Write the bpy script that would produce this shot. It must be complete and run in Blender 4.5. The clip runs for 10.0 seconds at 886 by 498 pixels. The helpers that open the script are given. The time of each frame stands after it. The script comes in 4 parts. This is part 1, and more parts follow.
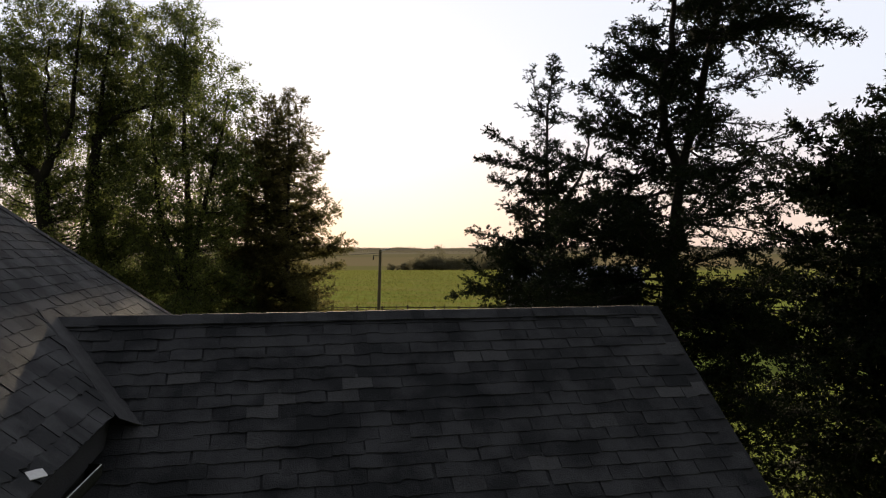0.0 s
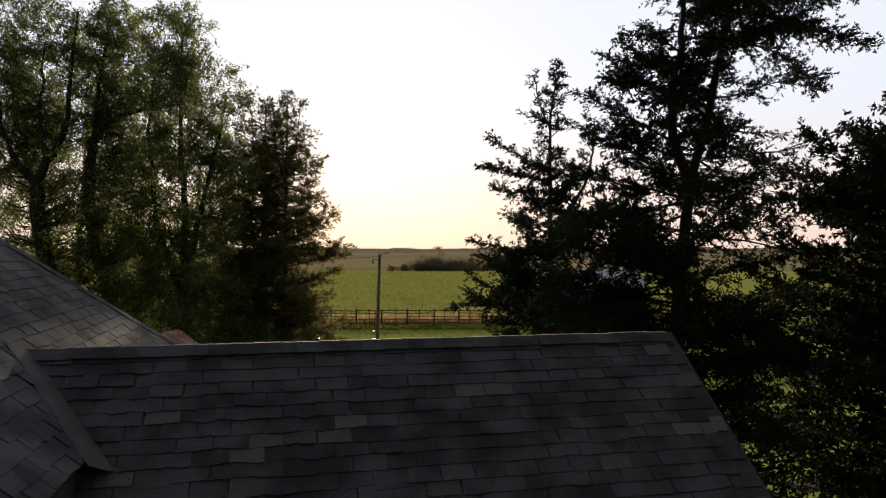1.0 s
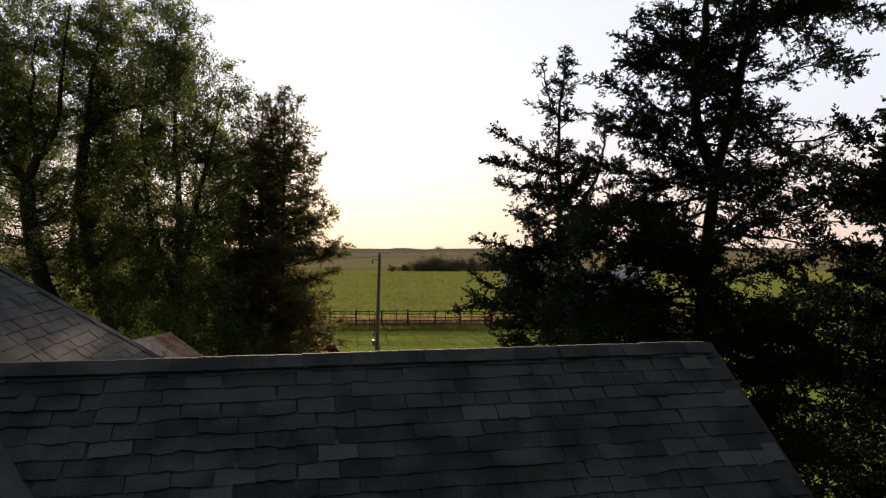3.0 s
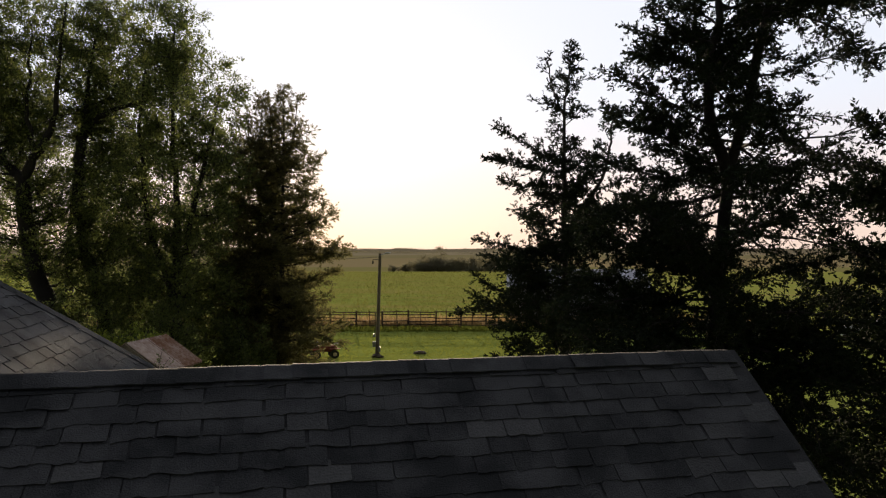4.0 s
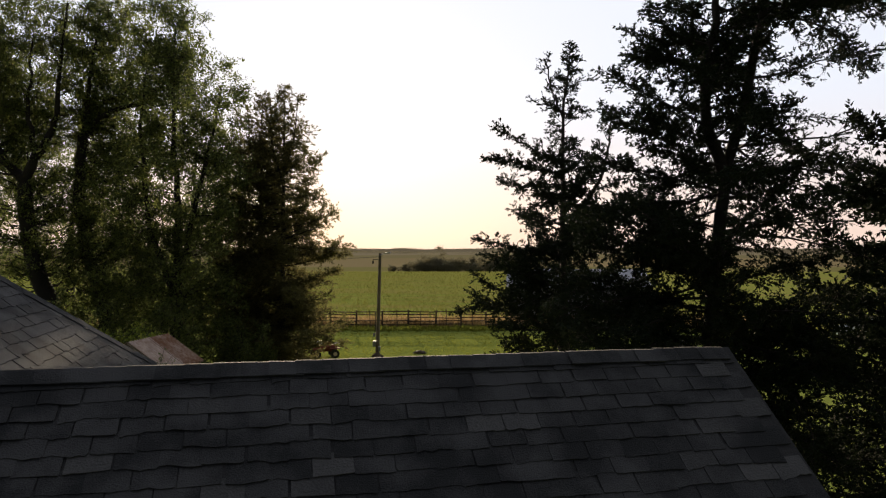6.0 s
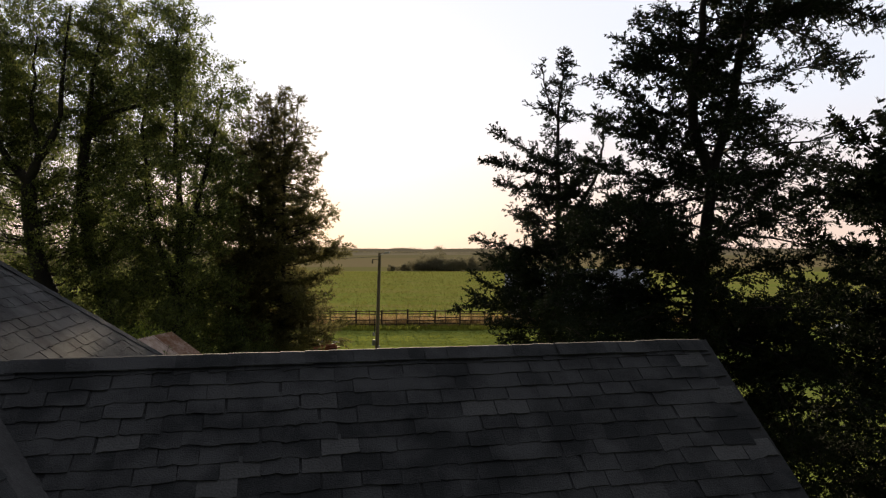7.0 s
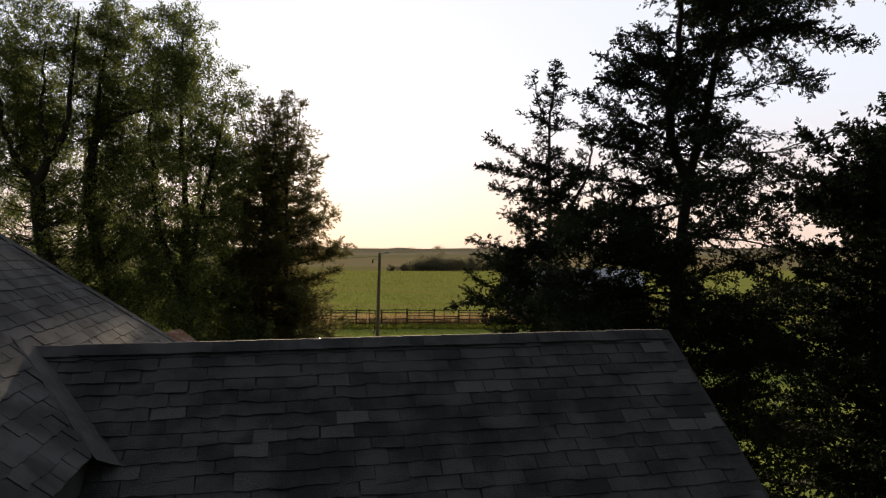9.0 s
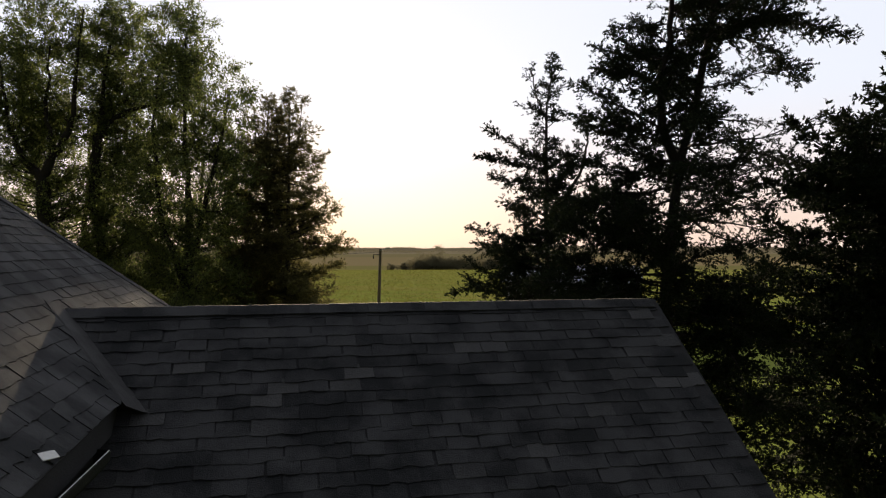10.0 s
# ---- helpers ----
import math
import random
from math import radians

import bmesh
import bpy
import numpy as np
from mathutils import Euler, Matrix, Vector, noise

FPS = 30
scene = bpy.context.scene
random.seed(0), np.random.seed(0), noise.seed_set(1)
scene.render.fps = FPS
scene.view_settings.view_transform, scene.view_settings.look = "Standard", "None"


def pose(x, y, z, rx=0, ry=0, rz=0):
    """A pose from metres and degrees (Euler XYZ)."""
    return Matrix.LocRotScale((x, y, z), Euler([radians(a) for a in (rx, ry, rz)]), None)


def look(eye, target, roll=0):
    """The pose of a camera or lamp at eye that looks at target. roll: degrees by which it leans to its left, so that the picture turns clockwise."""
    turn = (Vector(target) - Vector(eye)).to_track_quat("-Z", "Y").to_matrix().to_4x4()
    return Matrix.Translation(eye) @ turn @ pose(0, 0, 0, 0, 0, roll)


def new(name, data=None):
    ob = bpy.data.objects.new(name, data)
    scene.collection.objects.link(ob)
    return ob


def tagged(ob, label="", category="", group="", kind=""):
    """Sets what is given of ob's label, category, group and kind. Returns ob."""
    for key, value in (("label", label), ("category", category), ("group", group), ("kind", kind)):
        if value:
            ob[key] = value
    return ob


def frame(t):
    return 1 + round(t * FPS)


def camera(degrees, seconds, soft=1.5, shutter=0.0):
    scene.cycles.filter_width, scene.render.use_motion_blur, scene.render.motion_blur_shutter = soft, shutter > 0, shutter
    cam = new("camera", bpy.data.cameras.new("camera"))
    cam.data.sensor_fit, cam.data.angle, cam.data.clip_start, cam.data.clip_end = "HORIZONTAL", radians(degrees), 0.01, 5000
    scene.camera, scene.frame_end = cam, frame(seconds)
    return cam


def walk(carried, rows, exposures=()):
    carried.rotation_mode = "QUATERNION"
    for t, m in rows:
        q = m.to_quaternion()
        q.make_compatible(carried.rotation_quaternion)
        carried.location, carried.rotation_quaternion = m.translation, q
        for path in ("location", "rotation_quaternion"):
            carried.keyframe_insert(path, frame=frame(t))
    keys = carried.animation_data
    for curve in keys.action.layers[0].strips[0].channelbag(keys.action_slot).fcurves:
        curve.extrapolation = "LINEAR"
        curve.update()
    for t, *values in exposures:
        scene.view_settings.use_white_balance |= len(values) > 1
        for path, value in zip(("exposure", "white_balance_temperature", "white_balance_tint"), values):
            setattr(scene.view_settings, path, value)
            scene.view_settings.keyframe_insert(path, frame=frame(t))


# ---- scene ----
cam = camera(64.0, 10.0, soft=1.2)
# camera: path length, eye height over the yard, and sideways scale of the rows
METRES, EYE, TILT, LEAN, TURN, SIDE = 4.96, 7.5, 0.0, 0.0, 0.0, 0.67
ROWS = [
    (0.0, 0.0, 0.0, 0.0, 0.0, 0.0, -0.0),
    (0.5, 0.0006, 0.0499, 0.0465, 0.0, 0.02, -0.01),
    (1.0, -0.0007, 0.0974, 0.0699, -0.01, 0.06, -0.03),
    (1.5, -0.0024, 0.1465, 0.0634, -0.01, 0.08, -0.02),
    (2.0, -0.004, 0.1981, 0.0606, 0.02, 0.07, -0.01),
    (2.5, -0.0076, 0.2496, 0.0611, 0.04, 0.07, -0.0),
    (4.0, -0.0162, 0.3963, 0.0639, 0.16, 0.1, -0.04),
    (4.5, -0.0178, 0.4392, 0.0649, 0.2, 0.11, -0.04),
    (5.0, -0.0184, 0.4579, 0.0668, 0.2, 0.14, -0.05),
    (5.5, -0.0173, 0.4198, 0.0644, 0.19, 0.11, -0.04),
    (7.0, -0.0112, 0.2754, 0.0604, 0.05, 0.08, -0.01),
    (7.5, -0.0059, 0.2257, 0.0596, 0.03, 0.08, -0.02),
    (8.0, -0.0028, 0.1742, 0.0611, 0.01, 0.08, -0.03),
    (8.5, -0.0019, 0.1229, 0.0668, -0.01, 0.06, -0.03),
    (9.0, -0.0015, 0.0742, 0.0671, -0.03, 0.04, -0.02),
    (9.5, -0.0008, 0.0255, 0.027, -0.0, -0.02, 0.03),
    (10.0, -0.0013, -0.0239, -0.0215, -0.02, -0.01, 0.02),
]
walk(cam, [(t, pose(0, 0, EYE, TILT, LEAN, TURN) @ pose(METRES * SIDE * x, METRES * y, METRES * SIDE * z, 90 + SIDE * pitch, SIDE * roll, SIDE * yaw)) for t, x, y, z, yaw, pitch, roll in ROWS])

# ---- light ----
SUN_AZ, SUN_EL = -7.9, 8.4      # degrees right of straight ahead, degrees up
world = bpy.data.worlds.new("sky")
scene.world = world
world.use_nodes = True
wn = world.node_tree
sky = wn.nodes.new("ShaderNodeTexSky")
sky.sky_type, sky.sun_disc = "NISHITA", False
sky.sun_elevation, sky.sun_rotation = radians(SUN_EL), radians(SUN_AZ)
sky.air_density, sky.dust_density, sky.ozone_density = 1.0, 2.0, 1.0
# haze: milky air that glows towards the sun, peach near the horizon and pale lilac above
def sky_node(kind, **ins):
    node = wn.nodes.new(kind)
    for key, value in ins.items():
        node.inputs[key].default_value = value
    return node


def sky_mix(blend, factor, a, b):
    node = sky_node("ShaderNodeMix")
    node.data_type, node.blend_type = "RGBA", blend
    for key, value in (("Factor", factor), ("A", a), ("B", b)):
        if isinstance(value, bpy.types.NodeSocket):
            wn.links.new(value, node.inputs[key])
        else:
            node.inputs[key].default_value = value
    return node.outputs["Result"]


SUN_WAY = (math.sin(radians(SUN_AZ)) * math.cos(radians(SUN_EL)), math.cos(radians(SUN_AZ)) * math.cos(radians(SUN_EL)), math.sin(radians(SUN_EL)))
way = sky_node("ShaderNodeTexCoord").outputs["Generated"]
near_sun = wn.nodes.new("ShaderNodeVectorMath")
near_sun.operation = "DOT_PRODUCT"
wn.links.new(way, near_sun.inputs[0])
near_sun.inputs[1].default_value = SUN_WAY
glow = wn.nodes.new("ShaderNodeMapRange")
glow.interpolation_type = "SMOOTHSTEP"
for key, value in (("From Min", -0.4), ("From Max", 0.85), ("To Min", 0.12), ("To Max", 1.0)):
    glow.inputs[key].default_value = value
wn.links.new(near_sun.outputs["Value"], glow.inputs["Value"])
height = wn.nodes.new("ShaderNodeSeparateXYZ")
wn.links.new(way, height.inputs[0])
lift = wn.nodes.new("ShaderNodeMapRange")
lift.interpolation_type = "SMOOTHSTEP"
for key, value in (("From Min", 0.0), ("From Max", 0.22), ("To Min", 0.0), ("To Max", 1.0)):
    lift.inputs[key].default_value = value
wn.links.new(height.outputs["Z"], lift.inputs["Value"])
milk = sky_mix("MIX", lift.outputs[0], (4.85, 3.75, 3.2, 1), (4.5, 4.65, 5.1, 1))
milk = sky_mix("MULTIPLY", 1.0, milk, glow.outputs[0])
clear = sky_mix("MULTIPLY", 1.0, sky.outputs[0], (0.045, 0.047, 0.065, 1))
wn.links.new(sky_mix("ADD", 1.0, milk, clear), wn.nodes["Background"].inputs[0])
wn.nodes["Background"].inputs[1].default_value = 0.112
sun = new("sun", bpy.data.lights.new("sun", "SUN"))
sun.data.energy, sun.data.angle, sun.data.color = 5.0, radians(0.6), (1.0, 0.80, 0.55)
sun_way = Vector(SUN_WAY)
sun.matrix_world = look(sun_way * 50, (0, 0, 0))
scene.view_settings.exposure = 0.75


# ---- materials ----
def material(name, dark, light, rough=0.8, fine=40.0, coarse=1.5, bump=0.2, metal=0.0, through_light=0.0, vary=0.0, spec=0.5, island=0.0, blotch=0.5, placed=False, hard=0.2):
    """Two scales of noise between two colours, fine relief, and piece-by-piece variation."""
    m = bpy.data.materials.new(name)
    m.use_nodes = True
    t = m.node_tree
    n, l = t.nodes, t.links
    p = n["Principled BSDF"]
    geo, spot = n.new("ShaderNodeTexCoord"), n.new("ShaderNodeNewGeometry")
    a, b = n.new("ShaderNodeTexNoise"), n.new("ShaderNodeTexNoise")
    for q, s, d in ((a, fine, 6), (b, coarse, 4)):
        q.inputs["Scale"].default_value, q.inputs["Detail"].default_value = s, d
        l.new(spot.outputs["Position"] if placed else geo.outputs["Object"], q.inputs["Vector"])
    add = n.new("ShaderNodeMath")
    add.operation = "MULTIPLY_ADD"
    l.new(a.outputs[0], add.inputs[0])
    add.inputs[1].default_value = 1 - blotch
    half = n.new("ShaderNodeMath")
    half.operation = "MULTIPLY"
    half.inputs[1].default_value = blotch
    l.new(b.outputs[0], half.inputs[0])
    l.new(half.outputs[0], add.inputs[2])
    last = add.outputs[0]
    for amount, source in ((vary, ("ShaderNodeObjectInfo", "Random")), (island, ("ShaderNodeNewGeometry", "Random Per Island"))):
        if amount:
            info = n.new(source[0])
            more = n.new("ShaderNodeMath")
            more.operation = "MULTIPLY_ADD"
            l.new(info.outputs[source[1]], more.inputs[0])
            more.inputs[1].default_value = amount
            shift = n.new("ShaderNodeMath")
            shift.operation = "SUBTRACT"
            l.new(last, shift.inputs[0])
            shift.inputs[1].default_value = amount / 2
            l.new(shift.outputs[0], more.inputs[2])
            last = more.outputs[0]
    ramp = n.new("ShaderNodeValToRGB")
    ramp.color_ramp.elements[0].position, ramp.color_ramp.elements[1].position = 0.5 - hard, 0.5 + hard
    ramp.color_ramp.elements[0].color, ramp.color_ramp.elements[1].color = (*dark, 1), (*light, 1)
    l.new(last, ramp.inputs[0])
    l.new(ramp.outputs[0], p.inputs["Base Color"])
    p.inputs["Roughness"].default_value, p.inputs["Metallic"].default_value = rough, metal
    p.inputs["Specular IOR Level"].default_value = spec
    if bump:
        bn = n.new("ShaderNodeBump")
        bn.inputs["Strength"].default_value, bn.inputs["Distance"].default_value = bump, 0.02
        l.new(a.outputs[0], bn.inputs["Height"])
        l.new(bn.outputs[0], p.inputs["Normal"])
    if through_light:
        tr, mix = n.new("ShaderNodeBsdfTranslucent"), n.new("ShaderNodeMixShader")
        l.new(ramp.outputs[0], tr.inputs[0])
        mix.inputs[0].default_value = through_light
        l.new(p.outputs[0], mix.inputs[1])
        l.new(tr.outputs[0], mix.inputs[2])
        l.new(mix.outputs[0], n["Material Output"].inputs["Surface"])
    return m


SHINGLE = material("asphalt_shingle", (0.0175, 0.0185, 0.020), (0.058, 0.058, 0.060), 0.9, 90, 2.2, 0.5, vary=0.11, spec=0.22, blotch=0.72, placed=True, hard=0.095)
SHINGLE_PALE = material("worn_pale_shingle", (0.042, 0.042, 0.043), (0.085, 0.084, 0.084), 0.9, 60, 3.0, 0.5, vary=0.3, spec=0.22, placed=True)
SHINGLE_REST = material("asphalt_shingle_joined", (0.0175, 0.0185, 0.020), (0.058, 0.058, 0.060), 0.9, 90, 2.2, 0.5, island=0.11, spec=0.22, blotch=0.72, placed=True, hard=0.095)
FELT = material("roofing_felt", (0.015, 0.015, 0.016), (0.03, 0.03, 0.032), 0.95, 60, 3.0, 0.3)
SIDING = material("painted_siding", (0.6, 0.6, 0.58), (0.8, 0.8, 0.77), 0.6, 30, 1.0, 0.1)
TRIM = material("painted_trim", (0.55, 0.54, 0.52), (0.75, 0.74, 0.72), 0.5, 40, 2.0, 0.1)
ROLLED = material("rolled_roofing", (0.022, 0.022, 0.023), (0.05, 0.049, 0.05), 0.85, 60, 4.0, 0.3, spec=0.25, blotch=0.6, hard=0.14)
FLASHING = material("metal_flashing", (0.02, 0.02, 0.02), (0.042, 0.042, 0.043), 0.75, 30, 2.0, 0.2, metal=0.2)
GUTTER = material("dark_olive_gutter_metal", (0.010, 0.011, 0.008), (0.026, 0.028, 0.018), 0.9, 30, 3.0, 0.3, spec=0.15)
ALUMINIUM = material("dull_aluminium", (0.32, 0.32, 0.32), (0.5, 0.5, 0.5), 0.5, 30, 2.0, 0.05, metal=0.3)
WINDOW_GLASS = material("window_glass", (0.02, 0.025, 0.03), (0.03, 0.035, 0.04), 0.05, 3, 1, 0.0, spec=0.8)
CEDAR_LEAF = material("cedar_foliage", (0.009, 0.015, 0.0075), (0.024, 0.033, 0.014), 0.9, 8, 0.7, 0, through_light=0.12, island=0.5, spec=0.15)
# needles browned and lightened: sun glare over the tree put into the colour
SPRUCE_LEAF = material("spruce_foliage_glare_tinted", (0.08, 0.078, 0.036), (0.19, 0.17, 0.068), 0.9, 8, 0.7, 0, through_light=0.55, island=0.5, spec=0.15)
ELM_LEAF = material("elm_foliage", (0.075, 0.1, 0.035), (0.18, 0.205, 0.06), 0.7, 6, 0.4, 0, through_light=0.62, island=0.5, spec=0.25)
BUSH_LEAF = material("bush_foliage", (0.11, 0.15, 0.025), (0.26, 0.29, 0.05), 0.7, 6, 0.5, 0, through_light=0.68, island=0.5, spec=0.25)
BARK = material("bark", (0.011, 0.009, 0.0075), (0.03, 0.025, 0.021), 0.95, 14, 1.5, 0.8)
GREY_WOOD = material("weathered_wood", (0.10, 0.08, 0.06), (0.22, 0.18, 0.14), 0.9, 20, 2.0, 0.4, vary=0.3)
FENCE_WOOD = material("dark_fence_wood", (0.045, 0.03, 0.02), (0.12, 0.085, 0.06), 0.9, 20, 2.0, 0.4, vary=0.3)
RUST = material("rusty_sheet_iron", (0.22, 0.11, 0.06), (0.58, 0.47, 0.4), 0.45, 9, 1.4, 0.2, metal=0.5, vary=0.4, spec=0.4)
PALE_METAL = material("pale_sheet_metal", (0.15, 0.155, 0.18), (0.23, 0.235, 0.27), 0.5, 10, 0.6, 0.1, metal=0.1, vary=0.2)
GRASS = material("grass_blades", (0.14, 0.165, 0.024), (0.26, 0.27, 0.046), 0.8, 3, 0.2, 0, through_light=0.55, island=0.22, spec=0.1)
CROP = material("crop_leaves", (0.132, 0.15, 0.034), (0.24, 0.242, 0.064), 0.8, 2, 0.05, 0, through_light=0.3, island=0.25, spec=0.2)
# distance haze put into the leaf colour: lighter and greyer than near foliage
HAZED_LEAF = material("far_foliage_hazed", (0.15, 0.14, 0.09), (0.24, 0.22, 0.14), 0.9, 2, 0.1, 0, through_light=0.3, island=0.2, spec=0.1)
WHITE_PAINT = material("white_car_paint", (0.7, 0.7, 0.72), (0.8, 0.8, 0.82), 0.25, 5, 0.5, 0)
RUBBER = material("black_rubber", (0.015, 0.015, 0.015), (0.03, 0.03, 0.03), 0.9, 30, 3, 0.2)
RED_PAINT = material("faded_red_paint", (0.13, 0.035, 0.025), (0.22, 0.07, 0.05), 0.85, 20, 2, 0.1, spec=0.1)
STRAW = material("dry_straw", (0.22, 0.15, 0.07), (0.42, 0.30, 0.15), 0.9, 3, 0.3, 0, through_light=0.45, island=0.5, spec=0.1)
SOIL = material("bare_soil", (0.05, 0.035, 0.022), (0.10, 0.075, 0.05), 0.95, 12, 1.5, 0.6)


# ---- mesh helpers ----
def mesh_of(name, verts, faces, mat_):
    me = bpy.data.meshes.new(name)
    me.from_pydata([tuple(v) for v in verts], [], faces)
    me.materials.append(mat_)
    me.update()
    return me


def part(name, me, mat_, parent, label=""):
    """A bmesh, or a finished mesh, as one object under a thing or a part."""
    if isinstance(me, bmesh.types.BMesh):
        b = me
        bmesh.ops.recalc_face_normals(b, faces=b.faces)
        me = bpy.data.meshes.new(name)
        b.to_mesh(me)
        b.free()
        me.materials.append(mat_)
    ob = new(name, me)
    ob.parent = parent
    if label:
        tagged(ob, label)
    return ob


def thing(name, m, label, category, group="", kind=""):
    e = new(name)
    e.empty_display_size = 0.2
    e.matrix_world = m
    return tagged(e, label, category, group, kind)


def box(b, lo, hi, bevel=0.0):
    """A box between two corners in the bmesh b, with bevelled edges."""
    lo, hi = Vector(lo), Vector(hi)
    r = bmesh.ops.create_cube(b, size=1.0, matrix=Matrix.Translation((lo + hi) / 2) @ Matrix.Diagonal((*(hi - lo), 1)))
    if bevel:
        es = list({e for v in r["verts"] for e in v.link_edges})
        bmesh.ops.bevel(b, geom=es, offset=bevel, segments=1, affect="EDGES")
    return b


def boxes(*spans, bevel=0.0):
    b = bmesh.new()
    for lo, hi in spans:
        box(b, lo, hi, bevel)
    return b


def slab(corners, thick):
    """A sheet with thickness under a flat polygon."""
    b = bmesh.new()
    c = [Vector(p) for p in corners]
    n = (c[1] - c[0]).cross(c[2] - c[0]).normalized()
    if n.z < 0:
        n = -n
    top = [b.verts.new(p) for p in c]
    low = [b.verts.new(p - n * thick) for p in c]
    b.faces.new(top)
    b.faces.new(low[::-1])
    for i in range(len(c)):
        j = (i + 1) % len(c)
        b.faces.new((top[i], top[j], low[j], low[i]))
    return b


def rod(b, p, q, r1, r2=None, sides=10):
    """A tapered round bar from p to q in the bmesh b."""
    p, q = Vector(p), Vector(q)
    d = q - p
    m = Matrix.Translation((p + q) / 2) @ d.to_track_quat("Z", "Y").to_matrix().to_4x4()
    bmesh.ops.create_cone(b, cap_ends=True, segments=sides, radius1=r1, radius2=r1 if r2 is None else r2, depth=d.length, matrix=m)
    return b


class Tubes:
    """Many tapered limbs in one mesh."""

    def __init__(self):
        self.v, self.f, self.n = [], [], 0

    def add(self, pts, radii, sides=6):
        pts = np.asarray(pts, float)
        m = len(pts)
        d = np.empty_like(pts)
        d[1:-1] = pts[2:] - pts[:-2]
        d[0], d[-1] = pts[1] - pts[0], pts[-1] - pts[-2]
        d /= np.sqrt((d * d).sum(1, keepdims=True)) + 1e-9
        u = np.stack((d[:, 1] * 0.05 - d[:, 2] * 0.95, d[:, 2] * 0.31 - d[:, 0] * 0.05, d[:, 0] * 0.95 - d[:, 1] * 0.31), 1)
        u /= np.sqrt((u * u).sum(1, keepdims=True)) + 1e-9
        w = np.stack((d[:, 1] * u[:, 2] - d[:, 2] * u[:, 1], d[:, 2] * u[:, 0] - d[:, 0] * u[:, 2], d[:, 0] * u[:, 1] - d[:, 1] * u[:, 0]), 1)
        a = np.arange(sides) * (2 * math.pi / sides)
        r = np.asarray(radii, float)[:, None, None]
        self.v.append((pts[:, None] + r * (np.cos(a)[None, :, None] * u[:, None] + np.sin(a)[None, :, None] * w[:, None])).reshape(-1, 3))
        k = np.arange(sides)
        row = np.stack((k, (k + 1) % sides, (k + 1) % sides + sides, k + sides), 1)
        self.f.append((row[None] + (np.arange(m - 1) * sides)[:, None, None] + self.n).reshape(-1, 4))
        self.n += m * sides

    def sticks(self, p, q, r1, r2):
        """Many straight three-sided twigs at once, from p to q."""
        n = len(p)
        if n == 0:
            return
        d = q - p
        d = d / (np.sqrt((d * d).sum(1, keepdims=True)) + 1e-9)
        u = np.cross(d, np.array((0.31, 0.95, 0.05)))
        u /= np.sqrt((u * u).sum(1, keepdims=True)) + 1e-9
        w = np.cross(d, u)
        a = np.arange(3) * (2 * math.pi / 3)
        ring = np.cos(a)[None, :, None] * u[:, None] + np.sin(a)[None, :, None] * w[:, None]
        self.v.append(np.concatenate((p[:, None] + ring * np.reshape(r1, (n, 1, 1)), q[:, None] + ring * np.reshape(r2, (n, 1, 1))), 1).reshape(-1, 3))
        row = np.array(((0, 1, 4, 3), (1, 2, 5, 4), (2, 0, 3, 5)))
        self.f.append((row[None] + (np.arange(n) * 6)[:, None, None] + self.n).reshape(-1, 4))
        self.n += 6 * n

    def mesh(self, name, mat_):
        v, f = np.concatenate(self.v), np.concatenate(self.f)
        me = quads(name, v, f, mat_)
        me.polygons.foreach_set("use_smooth", [True] * len(me.polygons))
        return me


def quads(name, v, f, mat_):
    """A mesh from arrays of corners and of faces that all have the same number of corners."""
    k = f.shape[1]
    me = bpy.data.meshes.new(name)
    me.vertices.add(len(v))
    me.vertices.foreach_set("co", v.reshape(-1))
    me.loops.add(k * len(f))
    me.polygons.add(len(f))
    me.loops.foreach_set("vertex_index", f.reshape(-1).astype(np.int32))
    me.polygons.foreach_set("loop_start", np.arange(0, k * len(f), k, dtype=np.int32))
    me.materials.append(mat_)
    me.update(calc_edges=True)
    return me


def kites(name, p, d, length, width, rng, mat_, bend=0.25):
    """Small pointed leaves or sprays: p roots, d directions (n x 3), one four-cornered blade each, folded along its middle."""
    n = len(p)
    d = d / (np.linalg.norm(d, axis=1, keepdims=True) + 1e-9)
    side = np.cross(d, rng.normal(size=(n, 3)))
    side /= np.linalg.norm(side, axis=1, keepdims=True) + 1e-9
    up = np.cross(side, d)
    L, W = np.reshape(length, (n, 1)), np.reshape(width, (n, 1))
    v = np.empty((n, 4, 3))
    v[:, 0] = p
    v[:, 1] = p + d * L * 0.45 + side * W / 2 + up * W * bend
    v[:, 2] = p + d * L
    v[:, 3] = p + d * L * 0.45 - side * W / 2 + up * W * bend
    return quads(name, v.reshape(-1, 3), np.arange(4 * n).reshape(n, 4), mat_)


def spikes(name, p, d, length, width, rng, mat_):
    """Fine needle sprays: one narrow pointed blade each."""
    n = len(p)
    d = d / (np.linalg.norm(d, axis=1, keepdims=True) + 1e-9)
    side = np.cross(d, rng.normal(size=(n, 3)))
    side /= np.linalg.norm(side, axis=1, keepdims=True) + 1e-9
    L, W = np.reshape(length, (n, 1)), np.reshape(width, (n, 1))
    v = np.stack((p - side * W / 2, p + side * W / 2 + d * L * 0.15, p + d * L), 1)
    return quads(name, v.reshape(-1, 3), np.arange(3 * n).reshape(n, 3), mat_)


def unit(v):
    return v / (np.linalg.norm(v) + 1e-9)


